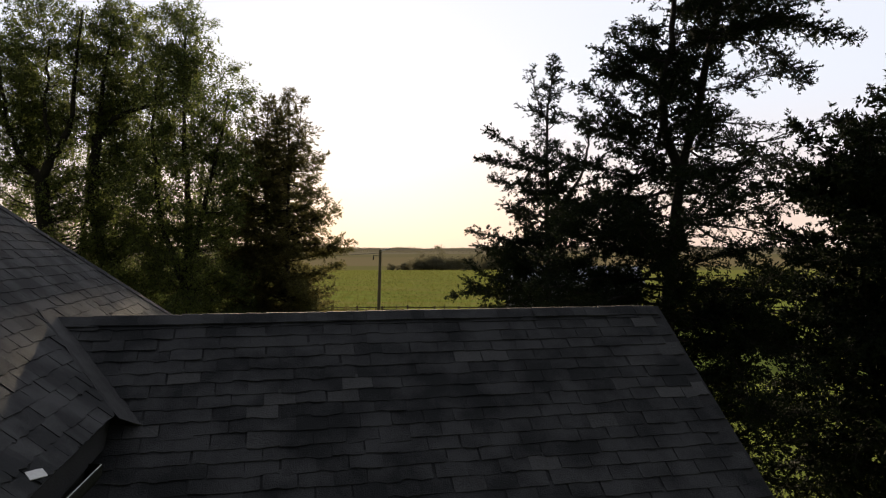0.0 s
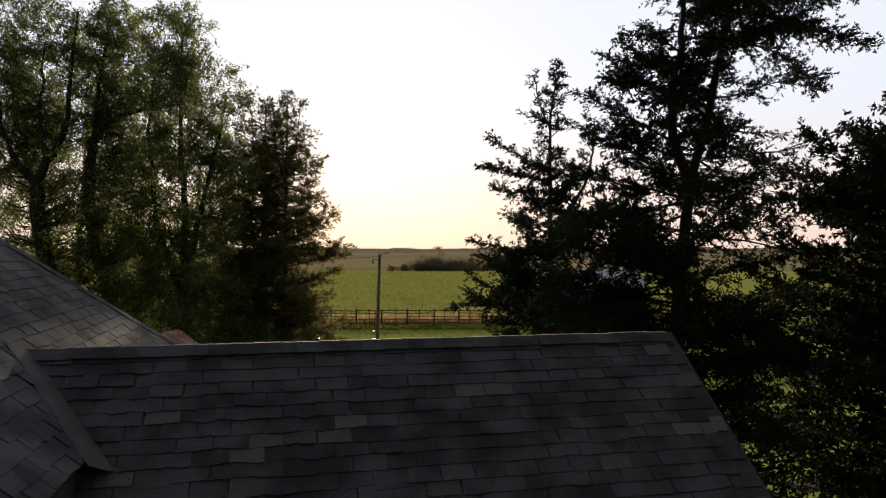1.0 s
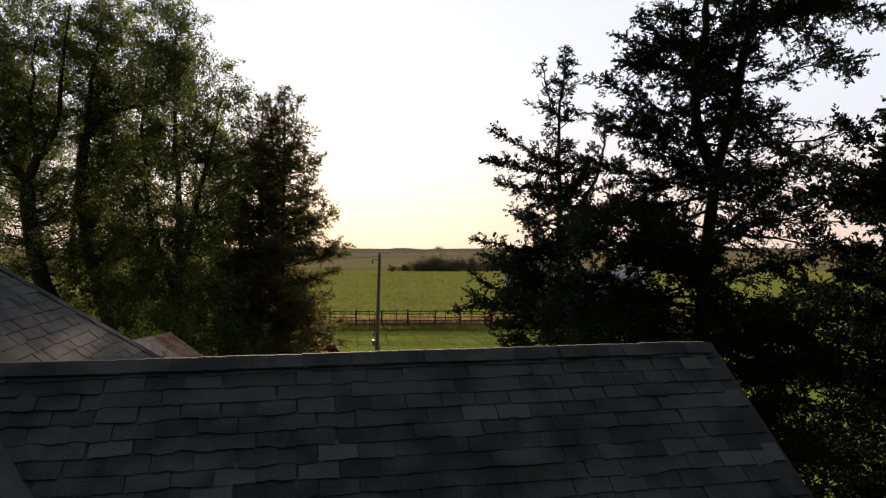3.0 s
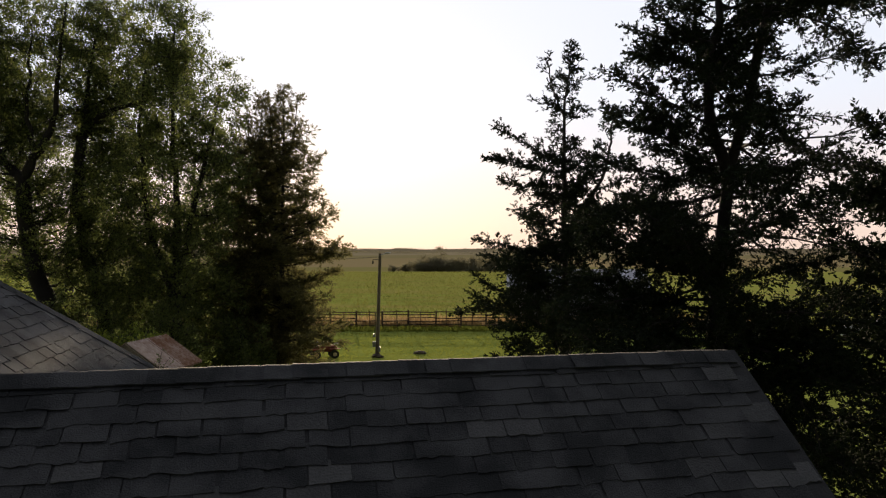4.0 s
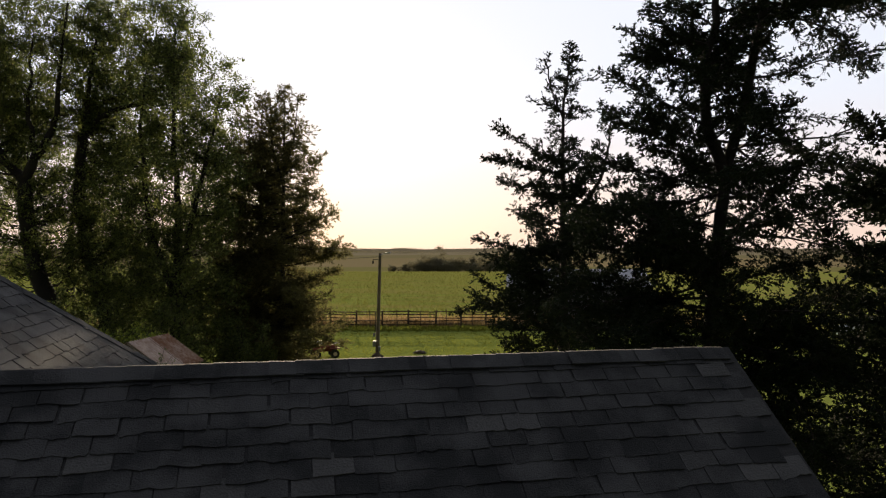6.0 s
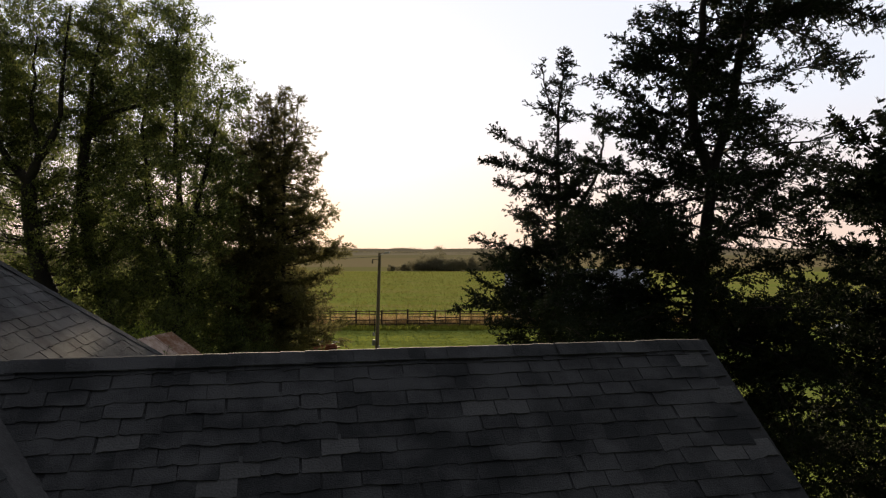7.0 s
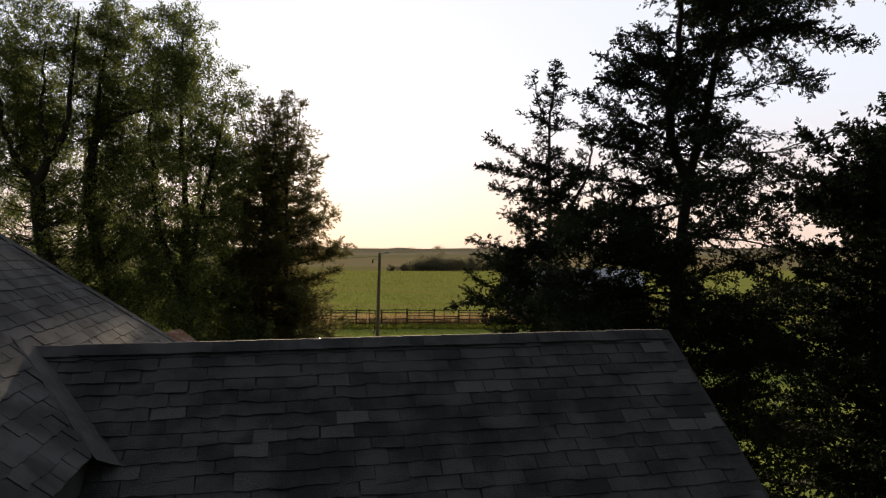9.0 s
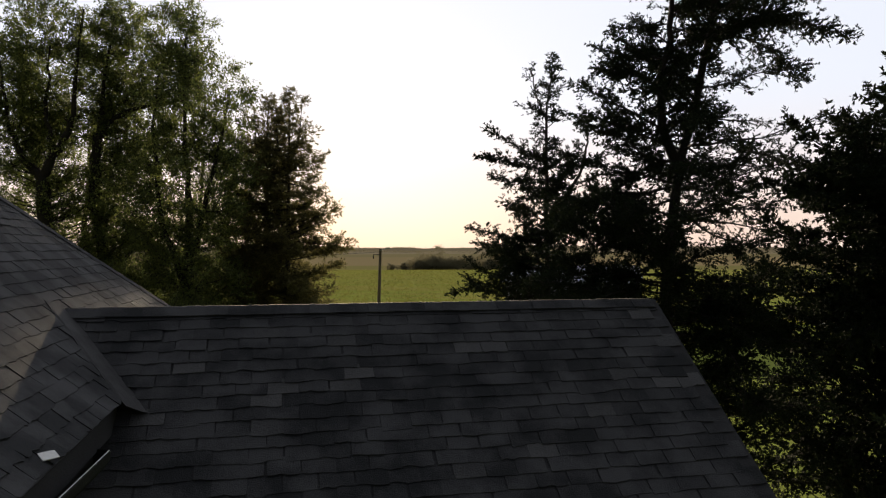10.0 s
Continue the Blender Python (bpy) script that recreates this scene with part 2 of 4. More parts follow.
def bough(rng, start, way, length, rise, wobble, steps=7):
    """Points of a limb that starts along way and bends up (or down) as it goes."""
    pts, d, p = [np.array(start, float)], unit(np.array(way, float)), np.array(start, float)
    for _ in range(steps):
        d = unit(d + np.array((0, 0, rise / steps)) + rng.normal(size=3) * wobble)
        p = p + d * length / steps
        pts.append(p)
    return np.array(pts)


def along(pts, t):
    """The place and direction at the fraction t of a polyline."""
    x = min(max(t, 0), 0.999) * (len(pts) - 1)
    i = int(x)
    return pts[i] + (x - i) * (pts[i + 1] - pts[i]), unit(pts[i + 1] - pts[i])


def at_height(pts, z):
    """The place and direction on a stem at the height z."""
    k = int(np.clip(np.searchsorted(pts[:, 2], z) - 1, 0, len(pts) - 2))
    d = pts[k + 1] - pts[k]
    return pts[k] + d * ((z - pts[k][2]) / max(1e-6, d[2])), unit(d)


class Foliage:
    def __init__(self):
        self.p, self.d, self.l, self.w = [], [], [], []

    def add(self, p, d, l, w):
        self.p.append(p), self.d.append(d), self.l.append(l), self.w.append(w)

    def mesh(self, name, rng, mat_, shape=kites):
        return shape(name, np.concatenate(self.p), np.concatenate(self.d), np.concatenate(self.l), np.concatenate(self.w), rng, mat_)


def sprays(fol, wood, rng, b, n2, l2, sag, fine, needle, wide, step, flat=0.35, per=6, bare=1.0, thick=0.006):
    """Feathery side branches along a limb b: n2 branches up to l2 long, each with short twigs every step and needles on them.
    sag: how far a branch droops (or lifts) for its length; bare: share of the twigs that carry needles."""
    if n2 < 1:
        return
    up = np.array((0.0, 0.0, 1.0))

    def rows(v):
        return v / (np.sqrt((v * v).sum(1, keepdims=True)) + 1e-9)

    t = 0.12 + 0.88 * rng.random(n2) ** 0.85
    x = np.minimum(t, 0.999) * (len(b) - 1)
    i = x.astype(int)
    p = b[i] + (x - i)[:, None] * (b[i + 1] - b[i])
    d = rows(b[i + 1] - b[i])
    side = rows(np.cross(d, up)) * rng.choice((-1.0, 1.0), n2)[:, None] + rng.normal(size=(n2, 3)) * flat
    turn = (0.45 + 0.6 * rng.random(n2))[:, None]
    way = rows(d * np.cos(turn) + side * np.sin(turn) + up * 0.06)
    l = l2 * (1.15 - 0.75 * t) * (0.45 + 0.75 * rng.random(n2))
    bend = sag * (0.5 + rng.random(n2))

    def on(k, u):
        return p[k] + way[k] * (l[k] * u)[:, None] + up * (bend[k] * l[k] * u * u)[:, None]

    k = np.arange(n2)
    wood.sticks(p, on(k, np.full(n2, 0.85)), thick * (0.5 + l), np.full(n2, thick * 0.25))
    n3 = np.maximum(2, l / step).astype(int)
    k = np.repeat(k, n3)
    u = 0.08 + 0.92 * rng.random(len(k))
    axis = rows(way[k] + up * (2 * bend[k] * u)[:, None])
    out = rows(np.cross(axis, up)) * rng.choice((-1.0, 1.0), len(k))[:, None] + rng.normal(size=(len(k), 3)) * 0.6
    p3, d3 = on(k, u), rows(axis * 0.8 + out * 0.6 + rng.normal(size=(len(k), 3)) * 0.2)
    l3 = fine * (0.5 + 0.9 * rng.random(len(k))) * (1.15 - 0.55 * u)
    if bare < 1:
        full = rng.random(len(k)) < bare
        wood.sticks(p3[~full], (p3 + d3 * l3[:, None])[~full], np.full((~full).sum(), thick * 0.35), np.full((~full).sum(), thick * 0.15))
        p3, d3, l3 = p3[full], d3[full], l3[full]
    k = np.repeat(np.arange(len(p3)), per)
    u = rng.random(len(k))
    fol.add(p3[k] + d3[k] * (l3[k] * u)[:, None], d3[k] + rng.normal(size=(len(k), 3)) * 0.45, needle * (0.6 + 0.7 * rng.random(len(k))) * (1.15 - 0.4 * u), needle * wide * (0.7 + 0.6 * rng.random(len(k))))


def profile(table):
    """Crown reach from rows of (height, towards -x, towards +x)."""
    z, left, right = (np.array(c, float) for c in zip(*sorted(table)))

    def reach(h, a):
        w = 0.5 + 0.5 * math.cos(a)
        return (1 - w) * np.interp(h, z, left) + w * np.interp(h, z, right)
    return reach


def conifer(name, label, base, stems, reach, boughs, leaf, seed, needle=0.075, wide=0.26, fine=0.13, step=0.045, l2=0.6, per_m=9, slope=0.12, rise=0.3, sag=-0.05, low=0.8, limbs=(), keep=None, bare=None, per=6, flat=0.35, stray=0.2):
    """A cedar or spruce. stems: (points from the foot up, radius); reach(z, azimuth): crown radius at a height; boughs: how many on each stem;
    limbs: single limbs (z, azimuth, elevation, length, fullness); keep(p), bare(p): share of side branches and of leafy twigs round a place."""
    rng = np.random.default_rng(seed)
    tree = thing(name, Matrix.Translation(base), label, "tree", "yard trees")
    wood, fol = Tubes(), Foliage()

    def clothe(b, L, full=1.0):
        k, u = (keep(b[4]) if keep else 1.0) * full, bare(b[4]) if bare else 1.0
        sprays(fol, wood, rng, b, int(per_m * (0.35 + L) * k + rng.random()), l2 * min(1.15, 0.3 + 0.45 * L), sag, fine, needle, wide, step, flat=flat, per=per, bare=u)

    for pts, r0, n in ((q[0], q[1], m) for q, m in zip(stems, boughs)):
        pts = np.array(pts, float)
        line = np.array([at_height(pts, z)[0] for z in np.linspace(pts[0][2], pts[-1][2], 20)])
        line[1:-1, :2] += rng.normal(size=(18, 2)) * 0.012
        wood.add(line, np.linspace(r0, 0.012, 20), 9)
        z0, z1 = max(low, line[0][2]), line[-1][2]
        for k in range(n):
            z = z0 + (z1 - z0) * ((k + rng.random()) / n) ** 0.92
            p, _ = at_height(line, z)
            a = k * 2.4 + rng.normal() * 0.4
            L = float(reach(z, a)) * (0.5 + 0.6 * rng.random() ** 0.8)
            if L < 0.06:
                continue
            b = bough(rng, p, (math.cos(a), math.sin(a), slope + stray * rng.normal() + 1.2 * max(0, z / z1 - 0.86) * 4), L, rise, 0.08)
            wood.add(b, np.linspace(0.008 + 0.009 * L, 0.004, len(b)), 4)
            clothe(b, L)
        sprays(fol, wood, rng, line[-4:], 9, 0.16, 0.3, fine * 0.6, needle, wide, step, per=per)
    line = np.array(stems[0][0], float)
    for z, a, el, L, full in limbs:
        p, _ = at_height(line, z)
        b = bough(rng, p, (math.cos(radians(a)), math.sin(radians(a)), el), L, rise * 0.5, 0.15)
        wood.add(b, np.linspace(0.008 + 0.008 * L, 0.004, len(b)), 5)
        clothe(b, L, full)
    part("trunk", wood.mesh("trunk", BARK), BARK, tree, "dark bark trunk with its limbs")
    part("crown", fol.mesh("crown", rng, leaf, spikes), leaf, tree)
    return tree


def broadleaf(name, label, base, stems, lobes, clumps, per, leaf_size, leaf, seed, spread=0.13, group="yard trees", twig=0.75):
    """A leafy tree. stems: (points from the foot, radius at the foot, radius at the tip); lobes: (middle, radii) of the parts of the crown, in metres from the foot;
    boughs grow from the nearest wood towards clumps spread through the lobes, each with leafy twigs."""
    rng = np.random.default_rng(seed)
    tree = thing(name, Matrix.Translation(base), label, "tree", group)
    wood, fol = Tubes(), Foliage()
    skin, wide = [], []
    for pts, r0, r1 in stems:
        pts = np.array(pts, float)
        b = np.array([along(pts, t)[0] for t in np.linspace(0, 1, 16)])
        b[1:] += rng.normal(size=(15, 3)) * 0.04
        rr = np.linspace(r0, r1, 16)
        wood.add(b, rr, 9)
        skin.append(b[4:])
        wide.append(rr[4:])
    size = np.array([np.prod(r) ** 0.75 for _, r in lobes])
    targets = []
    for k in rng.choice(len(lobes), clumps, p=size / size.sum()):
        mid, radii = np.array(lobes[k][0], float), np.array(lobes[k][1], float)
        q = unit(rng.normal(size=3))
        bulge = 1 + 0.22 * noise.noise(Vector(q * 2.6) + Vector((seed + 7 * k, 0, 0)))
        targets.append(mid + q * radii * bulge * (0.3 + 0.7 * rng.random() ** 0.55))
    heart = np.mean([m for m, _ in lobes], 0)
    targets.sort(key=lambda q: np.linalg.norm((q - heart) * np.array((1, 1, 0.5))))
    for q in targets:
        pts, rad = np.concatenate(skin), np.concatenate(wide)
        d = q - pts
        cost = np.sqrt((d * d).sum(1)) + 1.6 * np.maximum(0, 0.25 * np.hypot(d[:, 0], d[:, 1]) - d[:, 2]) - 5.0 * rad
        k = int(np.argmin(cost))
        p = pts[k]
        L = np.linalg.norm(q - p)
        t = np.linspace(0, 1, 6)[:, None]
        sag = np.array((0, 0, -0.14 * L)) + rng.normal(size=3) * 0.08 * L
        b = p + (q - p) * t + sag * np.sin(t * math.pi) + rng.normal(size=(6, 3)) * 0.03 * L * np.sin(t * math.pi)
        r = min(rad[k] * 0.55, 0.014 * L + 0.012)
        rr = np.linspace(r, max(0.006, r * 0.4), 6)
        wood.add(b, rr, 4)
        skin.append(b[1:])
        wide.append(rr[1:])
        m = 7
        way = unit(q - p) * 0.7 + rng.normal(size=(m, 3)) * 0.65 + np.array((0, 0, 0.25))
        way /= np.sqrt((way * way).sum(1, keepdims=True))
        root = b[rng.choice((3, 4, 4, 5, 5), m)]
        reach = twig * (0.55 + 0.9 * rng.random(m))
        wood.sticks(root, root + way * reach[:, None], np.full(m, 0.010), np.full(m, 0.004))
        j = rng.integers(m, size=per)
        u = rng.random(per) ** 0.8
        drop = np.array((0, 0, -0.15)) * (u * u * reach[j])[:, None]
        fol.add(root[j] + way[j] * (reach[j] * u)[:, None] + drop + rng.normal(size=(per, 3)) * spread * (1.15 - 0.7 * u)[:, None], rng.normal(size=(per, 3)) * 0.8 + way[j] * 0.6 + np.array((0, 0, -0.2)), leaf_size * (0.7 + 0.6 * rng.random(per)), leaf_size * (0.5 + 0.25 * rng.random(per)))
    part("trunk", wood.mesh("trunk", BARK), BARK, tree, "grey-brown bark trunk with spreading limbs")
    part("crown", fol.mesh("crown", rng, leaf), leaf, tree)
    return tree


# ---- ground ----
def land(x, y):
    """Height of the ground: a flat yard, a field that falls away gently and low hills far off."""
    z = 0.0
    z += 0.25 * noise.noise((x * 0.02, y * 0.02, 0.0)) * min(1, max(0, (y - 20) / 60))
    if y > 240:
        z -= 5.0 * min(1, (y - 240) / 200)
    far = max(0.0, y - 700) / 2600
    z += 13.0 * min(1.0, far) ** 0.8 + (30.0 * noise.noise((x * 0.0016, y * 0.0011, 3.0)) + 22.0 * noise.noise((x * 0.0045, y * 0.001, 7.0))) * min(1, far) ** 1.5
    return z


def ground_material():
    m = material("yard_and_fields", (0.125, 0.16, 0.034), (0.235, 0.258, 0.06), 1.0, 9.0, 0.35, 0.5, spec=0.0)
    t = m.node_tree
    n, l = t.nodes, t.links
    p = n["Principled BSDF"]
    ramp = p.inputs["Base Color"].links[0].from_node
    geo = n.new("ShaderNodeNewGeometry")
    sep = n.new("ShaderNodeSeparateXYZ")
    l.new(geo.outputs["Position"], sep.inputs[0])
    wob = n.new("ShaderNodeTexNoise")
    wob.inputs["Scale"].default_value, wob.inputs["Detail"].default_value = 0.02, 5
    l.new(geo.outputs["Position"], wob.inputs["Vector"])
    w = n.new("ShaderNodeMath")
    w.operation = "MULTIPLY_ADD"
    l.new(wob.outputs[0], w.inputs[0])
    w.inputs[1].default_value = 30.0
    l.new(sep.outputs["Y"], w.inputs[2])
    last = ramp.outputs[0]
    # rough pasture beyond the fence: streaks of drier growth along the rows
    stretch = n.new("ShaderNodeMapping")
    stretch.inputs["Scale"].default_value = (0.035, 0.16, 0.1)
    l.new(geo.outputs["Position"], stretch.inputs["Vector"])
    streak = n.new("ShaderNodeTexNoise")
    streak.inputs["Scale"].default_value, streak.inputs["Detail"].default_value = 1.0, 6
    l.new(stretch.outputs[0], streak.inputs["Vector"])
    dry = n.new("ShaderNodeMapRange")
    dry.inputs["From Min"].default_value, dry.inputs["From Max"].default_value = 0.42, 0.68
    l.new(streak.outputs[0], dry.inputs["Value"])
    beyond = n.new("ShaderNodeMapRange")
    beyond.inputs["From Min"].default_value, beyond.inputs["From Max"].default_value = 69.5, 71.5
    l.new(sep.outputs["Y"], beyond.inputs["Value"])
    both = n.new("ShaderNodeMath")
    both.operation = "MULTIPLY"
    l.new(dry.outputs[0], both.inputs[0])
    l.new(beyond.outputs[0], both.inputs[1])
    mix = n.new("ShaderNodeMix")
    mix.data_type = "RGBA"
    l.new(both.outputs[0], mix.inputs["Factor"])
    l.new(last, mix.inputs["A"])
    mix.inputs["B"].default_value = (0.22, 0.19, 0.065, 1)
    last = mix.outputs["Result"]
    # bands of far fields by distance; haze is put into their paler tans
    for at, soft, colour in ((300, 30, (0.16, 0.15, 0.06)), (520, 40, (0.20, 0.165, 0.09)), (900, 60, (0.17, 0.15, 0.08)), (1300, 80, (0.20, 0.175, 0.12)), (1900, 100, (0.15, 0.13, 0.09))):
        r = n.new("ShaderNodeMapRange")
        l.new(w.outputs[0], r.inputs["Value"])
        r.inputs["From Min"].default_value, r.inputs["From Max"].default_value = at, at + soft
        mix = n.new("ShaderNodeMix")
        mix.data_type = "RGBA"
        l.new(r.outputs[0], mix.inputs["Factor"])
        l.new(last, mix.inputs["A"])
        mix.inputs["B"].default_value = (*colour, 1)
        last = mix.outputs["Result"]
    l.new(last, p.inputs["Base Color"])
    return m


def build_ground():
    ys = np.concatenate((np.linspace(-400, -40, 7), np.linspace(-20, 100, 61), np.geomspace(104, 4700, 70)))
    xs = np.concatenate((-np.geomspace(3200, 64, 30), np.linspace(-60, 60, 49), np.geomspace(64, 3200, 30)))
    verts = [(x, y, land(x, y)) for y in ys for x in xs]
    w = len(xs)
    faces = [(j * w + i, j * w + i + 1, (j + 1) * w + i + 1, (j + 1) * w + i) for j in range(len(ys) - 1) for i in range(w - 1)]
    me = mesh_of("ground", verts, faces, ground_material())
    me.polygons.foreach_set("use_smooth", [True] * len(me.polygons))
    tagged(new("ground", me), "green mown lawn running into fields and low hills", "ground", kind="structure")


build_ground()

# ---- house ----
HOUSE_TURN = 12.8
PITCH = math.tan(radians(37.5))
# house frame: origin under the wing ridge where it meets the main roof, x along the wing ridge, y away from the camera
HOUSE = pose(-3.676, 6.69, 0, 0, 0, HOUSE_TURN)
RIDGE_Z = 6.85          # wing ridge
RIDGE_L = 6.28
EAVE_X = 0.78           # main roof's eave beside the wing
MAIN_PITCH = math.tan(radians(41.4))
EAVE_Z = RIDGE_Z - EAVE_X * MAIN_PITCH
MAIN_FAR, MAIN_NEAR, MAIN_W = 4.6, -5.6, 8.6
WING_HALF = 3.1
VALLEY = MAIN_PITCH / PITCH   # how the valley runs in plan


def build_house():
    house = thing("farmhouse", HOUSE, "farmhouse with weathered dark asphalt shingle roofs, hipped and gabled", "house")
    x0, x1 = EAVE_X - MAIN_W, EAVE_X
    # walls
    b = bmesh.new()
    for lo, hi in (((x0 + 0.45, MAIN_NEAR + 0.45, 0), (x0 + 0.6, MAIN_FAR - 0.45, EAVE_Z - 0.12)), ((x1 - 0.6, MAIN_NEAR + 0.45, 0), (x1 - 0.45, MAIN_FAR - 0.45, EAVE_Z - 0.12)),
                   ((x0 + 0.6, MAIN_NEAR + 0.45, 0), (x1 - 0.6, MAIN_NEAR + 0.6, EAVE_Z - 0.12)), ((x0 + 0.6, MAIN_FAR - 0.6, 0), (x1 - 0.6, MAIN_FAR - 0.45, EAVE_Z - 0.12))):
        box(b, lo, hi)
    part("wall", b, SIDING, house, "white painted main block walls")
    wing_eave = RIDGE_Z - WING_HALF * PITCH
    y = WING_HALF - 0.4
    b = boxes(((x1 - 0.44, -y, 0), (RIDGE_L - 0.25, -y + 0.15, wing_eave + 0.1)), ((x1 - 0.44, y - 0.15, 0), (RIDGE_L - 0.25, y, wing_eave + 0.1)))
    # gable end wall
    g = [(RIDGE_L - 0.25, -y, 0), (RIDGE_L - 0.25, y, 0), (RIDGE_L - 0.25, y, RIDGE_Z - y * PITCH - 0.12), (RIDGE_L - 0.25, 0, RIDGE_Z - 0.12), (RIDGE_L - 0.25, -y, RIDGE_Z - y * PITCH - 0.12)]
    a = [b.verts.new(p) for p in g]
    c = [b.verts.new((p[0] - 0.15, p[1], p[2])) for p in g]
    b.faces.new(a), b.faces.new(c[::-1])
    for i in range(5):
        b.faces.new((a[i], a[(i + 1) % 5], c[(i + 1) % 5], c[i]))
    part("wall", b, SIDING, house, "white painted wing walls")
    # roof decks, which carry the shingles
    rx, h = (x0 + x1) / 2, MAIN_W / 2
    top = EAVE_Z + h * MAIN_PITCH
    r0, r1 = (rx, MAIN_NEAR + h, top), (rx, MAIN_FAR - h, top)
    c00, c10, c11, c01 = (x0, MAIN_NEAR, EAVE_Z), (x1, MAIN_NEAR, EAVE_Z), (x1, MAIN_FAR, EAVE_Z), (x0, MAIN_FAR, EAVE_Z)
    main = part("roof", slab((c10, c11, r1, r0), 0.05), FELT, house, "hipped roof slope of weathered grey asphalt shingles")
    for c in ((c11, c01, r1), (c01, c00, r0, r1), (c00, c10, r0)):
        part("roof", slab(c, 0.05), SHINGLE_REST, house, "hipped roof slope of weathered grey shingles")
    near = part("roof", slab(((0, 0, RIDGE_Z), (RIDGE_L, 0, RIDGE_Z), (RIDGE_L, -WING_HALF, wing_eave), (x1 - 0.44, -WING_HALF, wing_eave), (x1 - 0.44, -x1 * VALLEY, EAVE_Z), (x1, -x1 * VALLEY, EAVE_Z)), 0.05), FELT, house, "gabled wing roof slope of dark worn asphalt shingles")
    part("roof", slab(((0, 0.005, RIDGE_Z), (RIDGE_L, 0.005, RIDGE_Z), (RIDGE_L, WING_HALF, wing_eave), (x1 - 0.44, WING_HALF, wing_eave), (x1, x1 * VALLEY, EAVE_Z)), 0.05), SHINGLE_REST, house, "far slope of the gabled wing roof")
    # fascia, soffit and gutter of the main eave
    # fascia and soffit share the near-black felt colour
    part("fascia", boxes(((x1 - 0.09, MAIN_NEAR, EAVE_Z - 0.26), (x1 - 0.06, -0.95, EAVE_Z - 0.03)), bevel=0.004), FELT, house, "near-black fascia board")
    part("soffit", boxes(((x1 - 0.45, MAIN_NEAR, EAVE_Z - 0.28), (x1 - 0.09, MAIN_FAR, EAVE_Z - 0.262))), FELT, house)
    # open trough gutter
    b = bmesh.new()
    prof = [(0.0, 0.06), (0.0, -0.05), (0.03, -0.08), (0.08, -0.08), (0.115, -0.03), (0.12, 0.035), (0.105, 0.045)]
    ys = np.linspace(MAIN_NEAR + 0.1, -1.7, 12)
    rings = [[b.verts.new((x1 - 0.085 + px, yy, EAVE_Z - 0.29 + pz - 0.05 * (yy + 1.7))) for px, pz in prof] for yy in ys]
    for p, q in zip(rings, rings[1:]):
        for i in range(len(prof) - 1):
            b.faces.new((p[i], p[i + 1], q[i + 1], q[i]))
    b.faces.new(rings[-1])
    gut = part("gutter", b, GUTTER, house, "dark olive metal eaves gutter")
    gut.modifiers.new("thickness", "SOLIDIFY").thickness = 0.003
    b = bmesh.new()
    rod(b, (x1 + 0.025, MAIN_NEAR + 0.1, EAVE_Z - 0.25 + 0.19), (x1 + 0.025, -1.7, EAVE_Z - 0.25), 0.0055, 0.0055, 8)
    part("gutter_lip", b, TRIM, gut, "thin pale gutter lip")
    # valley flashing laid over the main slope, with a raised edge beside the wing
    n = Vector((MAIN_PITCH, 0, 1)).normalized()
    b = bmesh.new()
    rows_ = []
    for t in np.linspace(0.02, 1.2, 14):
        p = Vector((x1 * t, -x1 * t * VALLEY, RIDGE_Z - x1 * t * MAIN_PITCH))
        wob = 0.008 * math.sin(t * 17)
        side = Vector((-0.6, -0.75, 0.6 * MAIN_PITCH)).normalized()
        rows_.append([b.verts.new(p + side * d + n * (e + wob * (d > 0.2))) for d, e in ((-0.11, 0.03), (-0.085, 0.05), (-0.03, 0.042), (0.05, 0.028), (0.19, 0.022), (0.22, 0.012))])
    for p, q in zip(rows_, rows_[1:]):
        for i in range(5):
            b.faces.new((p[i], p[i + 1], q[i + 1], q[i]))
    fl = part("valley_flashing", b, ROLLED, house, "dull dark rolled valley lining")
    fl.modifiers.new("thickness", "SOLIDIFY").thickness = 0.006
    # rake boards of the wing
    part("rake_board", slab(((RIDGE_L - 0.03, -WING_HALF, wing_eave - 0.05), (RIDGE_L, -WING_HALF, wing_eave - 0.05), (RIDGE_L, 0, RIDGE_Z - 0.05), (RIDGE_L - 0.03, 0, RIDGE_Z - 0.05)), 0.14), TRIM, house, "white painted rake board")
    part("rake_board", slab(((RIDGE_L - 0.03, WING_HALF, wing_eave - 0.05), (RIDGE_L, WING_HALF, wing_eave - 0.05), (RIDGE_L, 0, RIDGE_Z - 0.05), (RIDGE_L - 0.03, 0, RIDGE_Z - 0.05)), 0.14), TRIM, house, "white painted rake board")
    return house, main, near


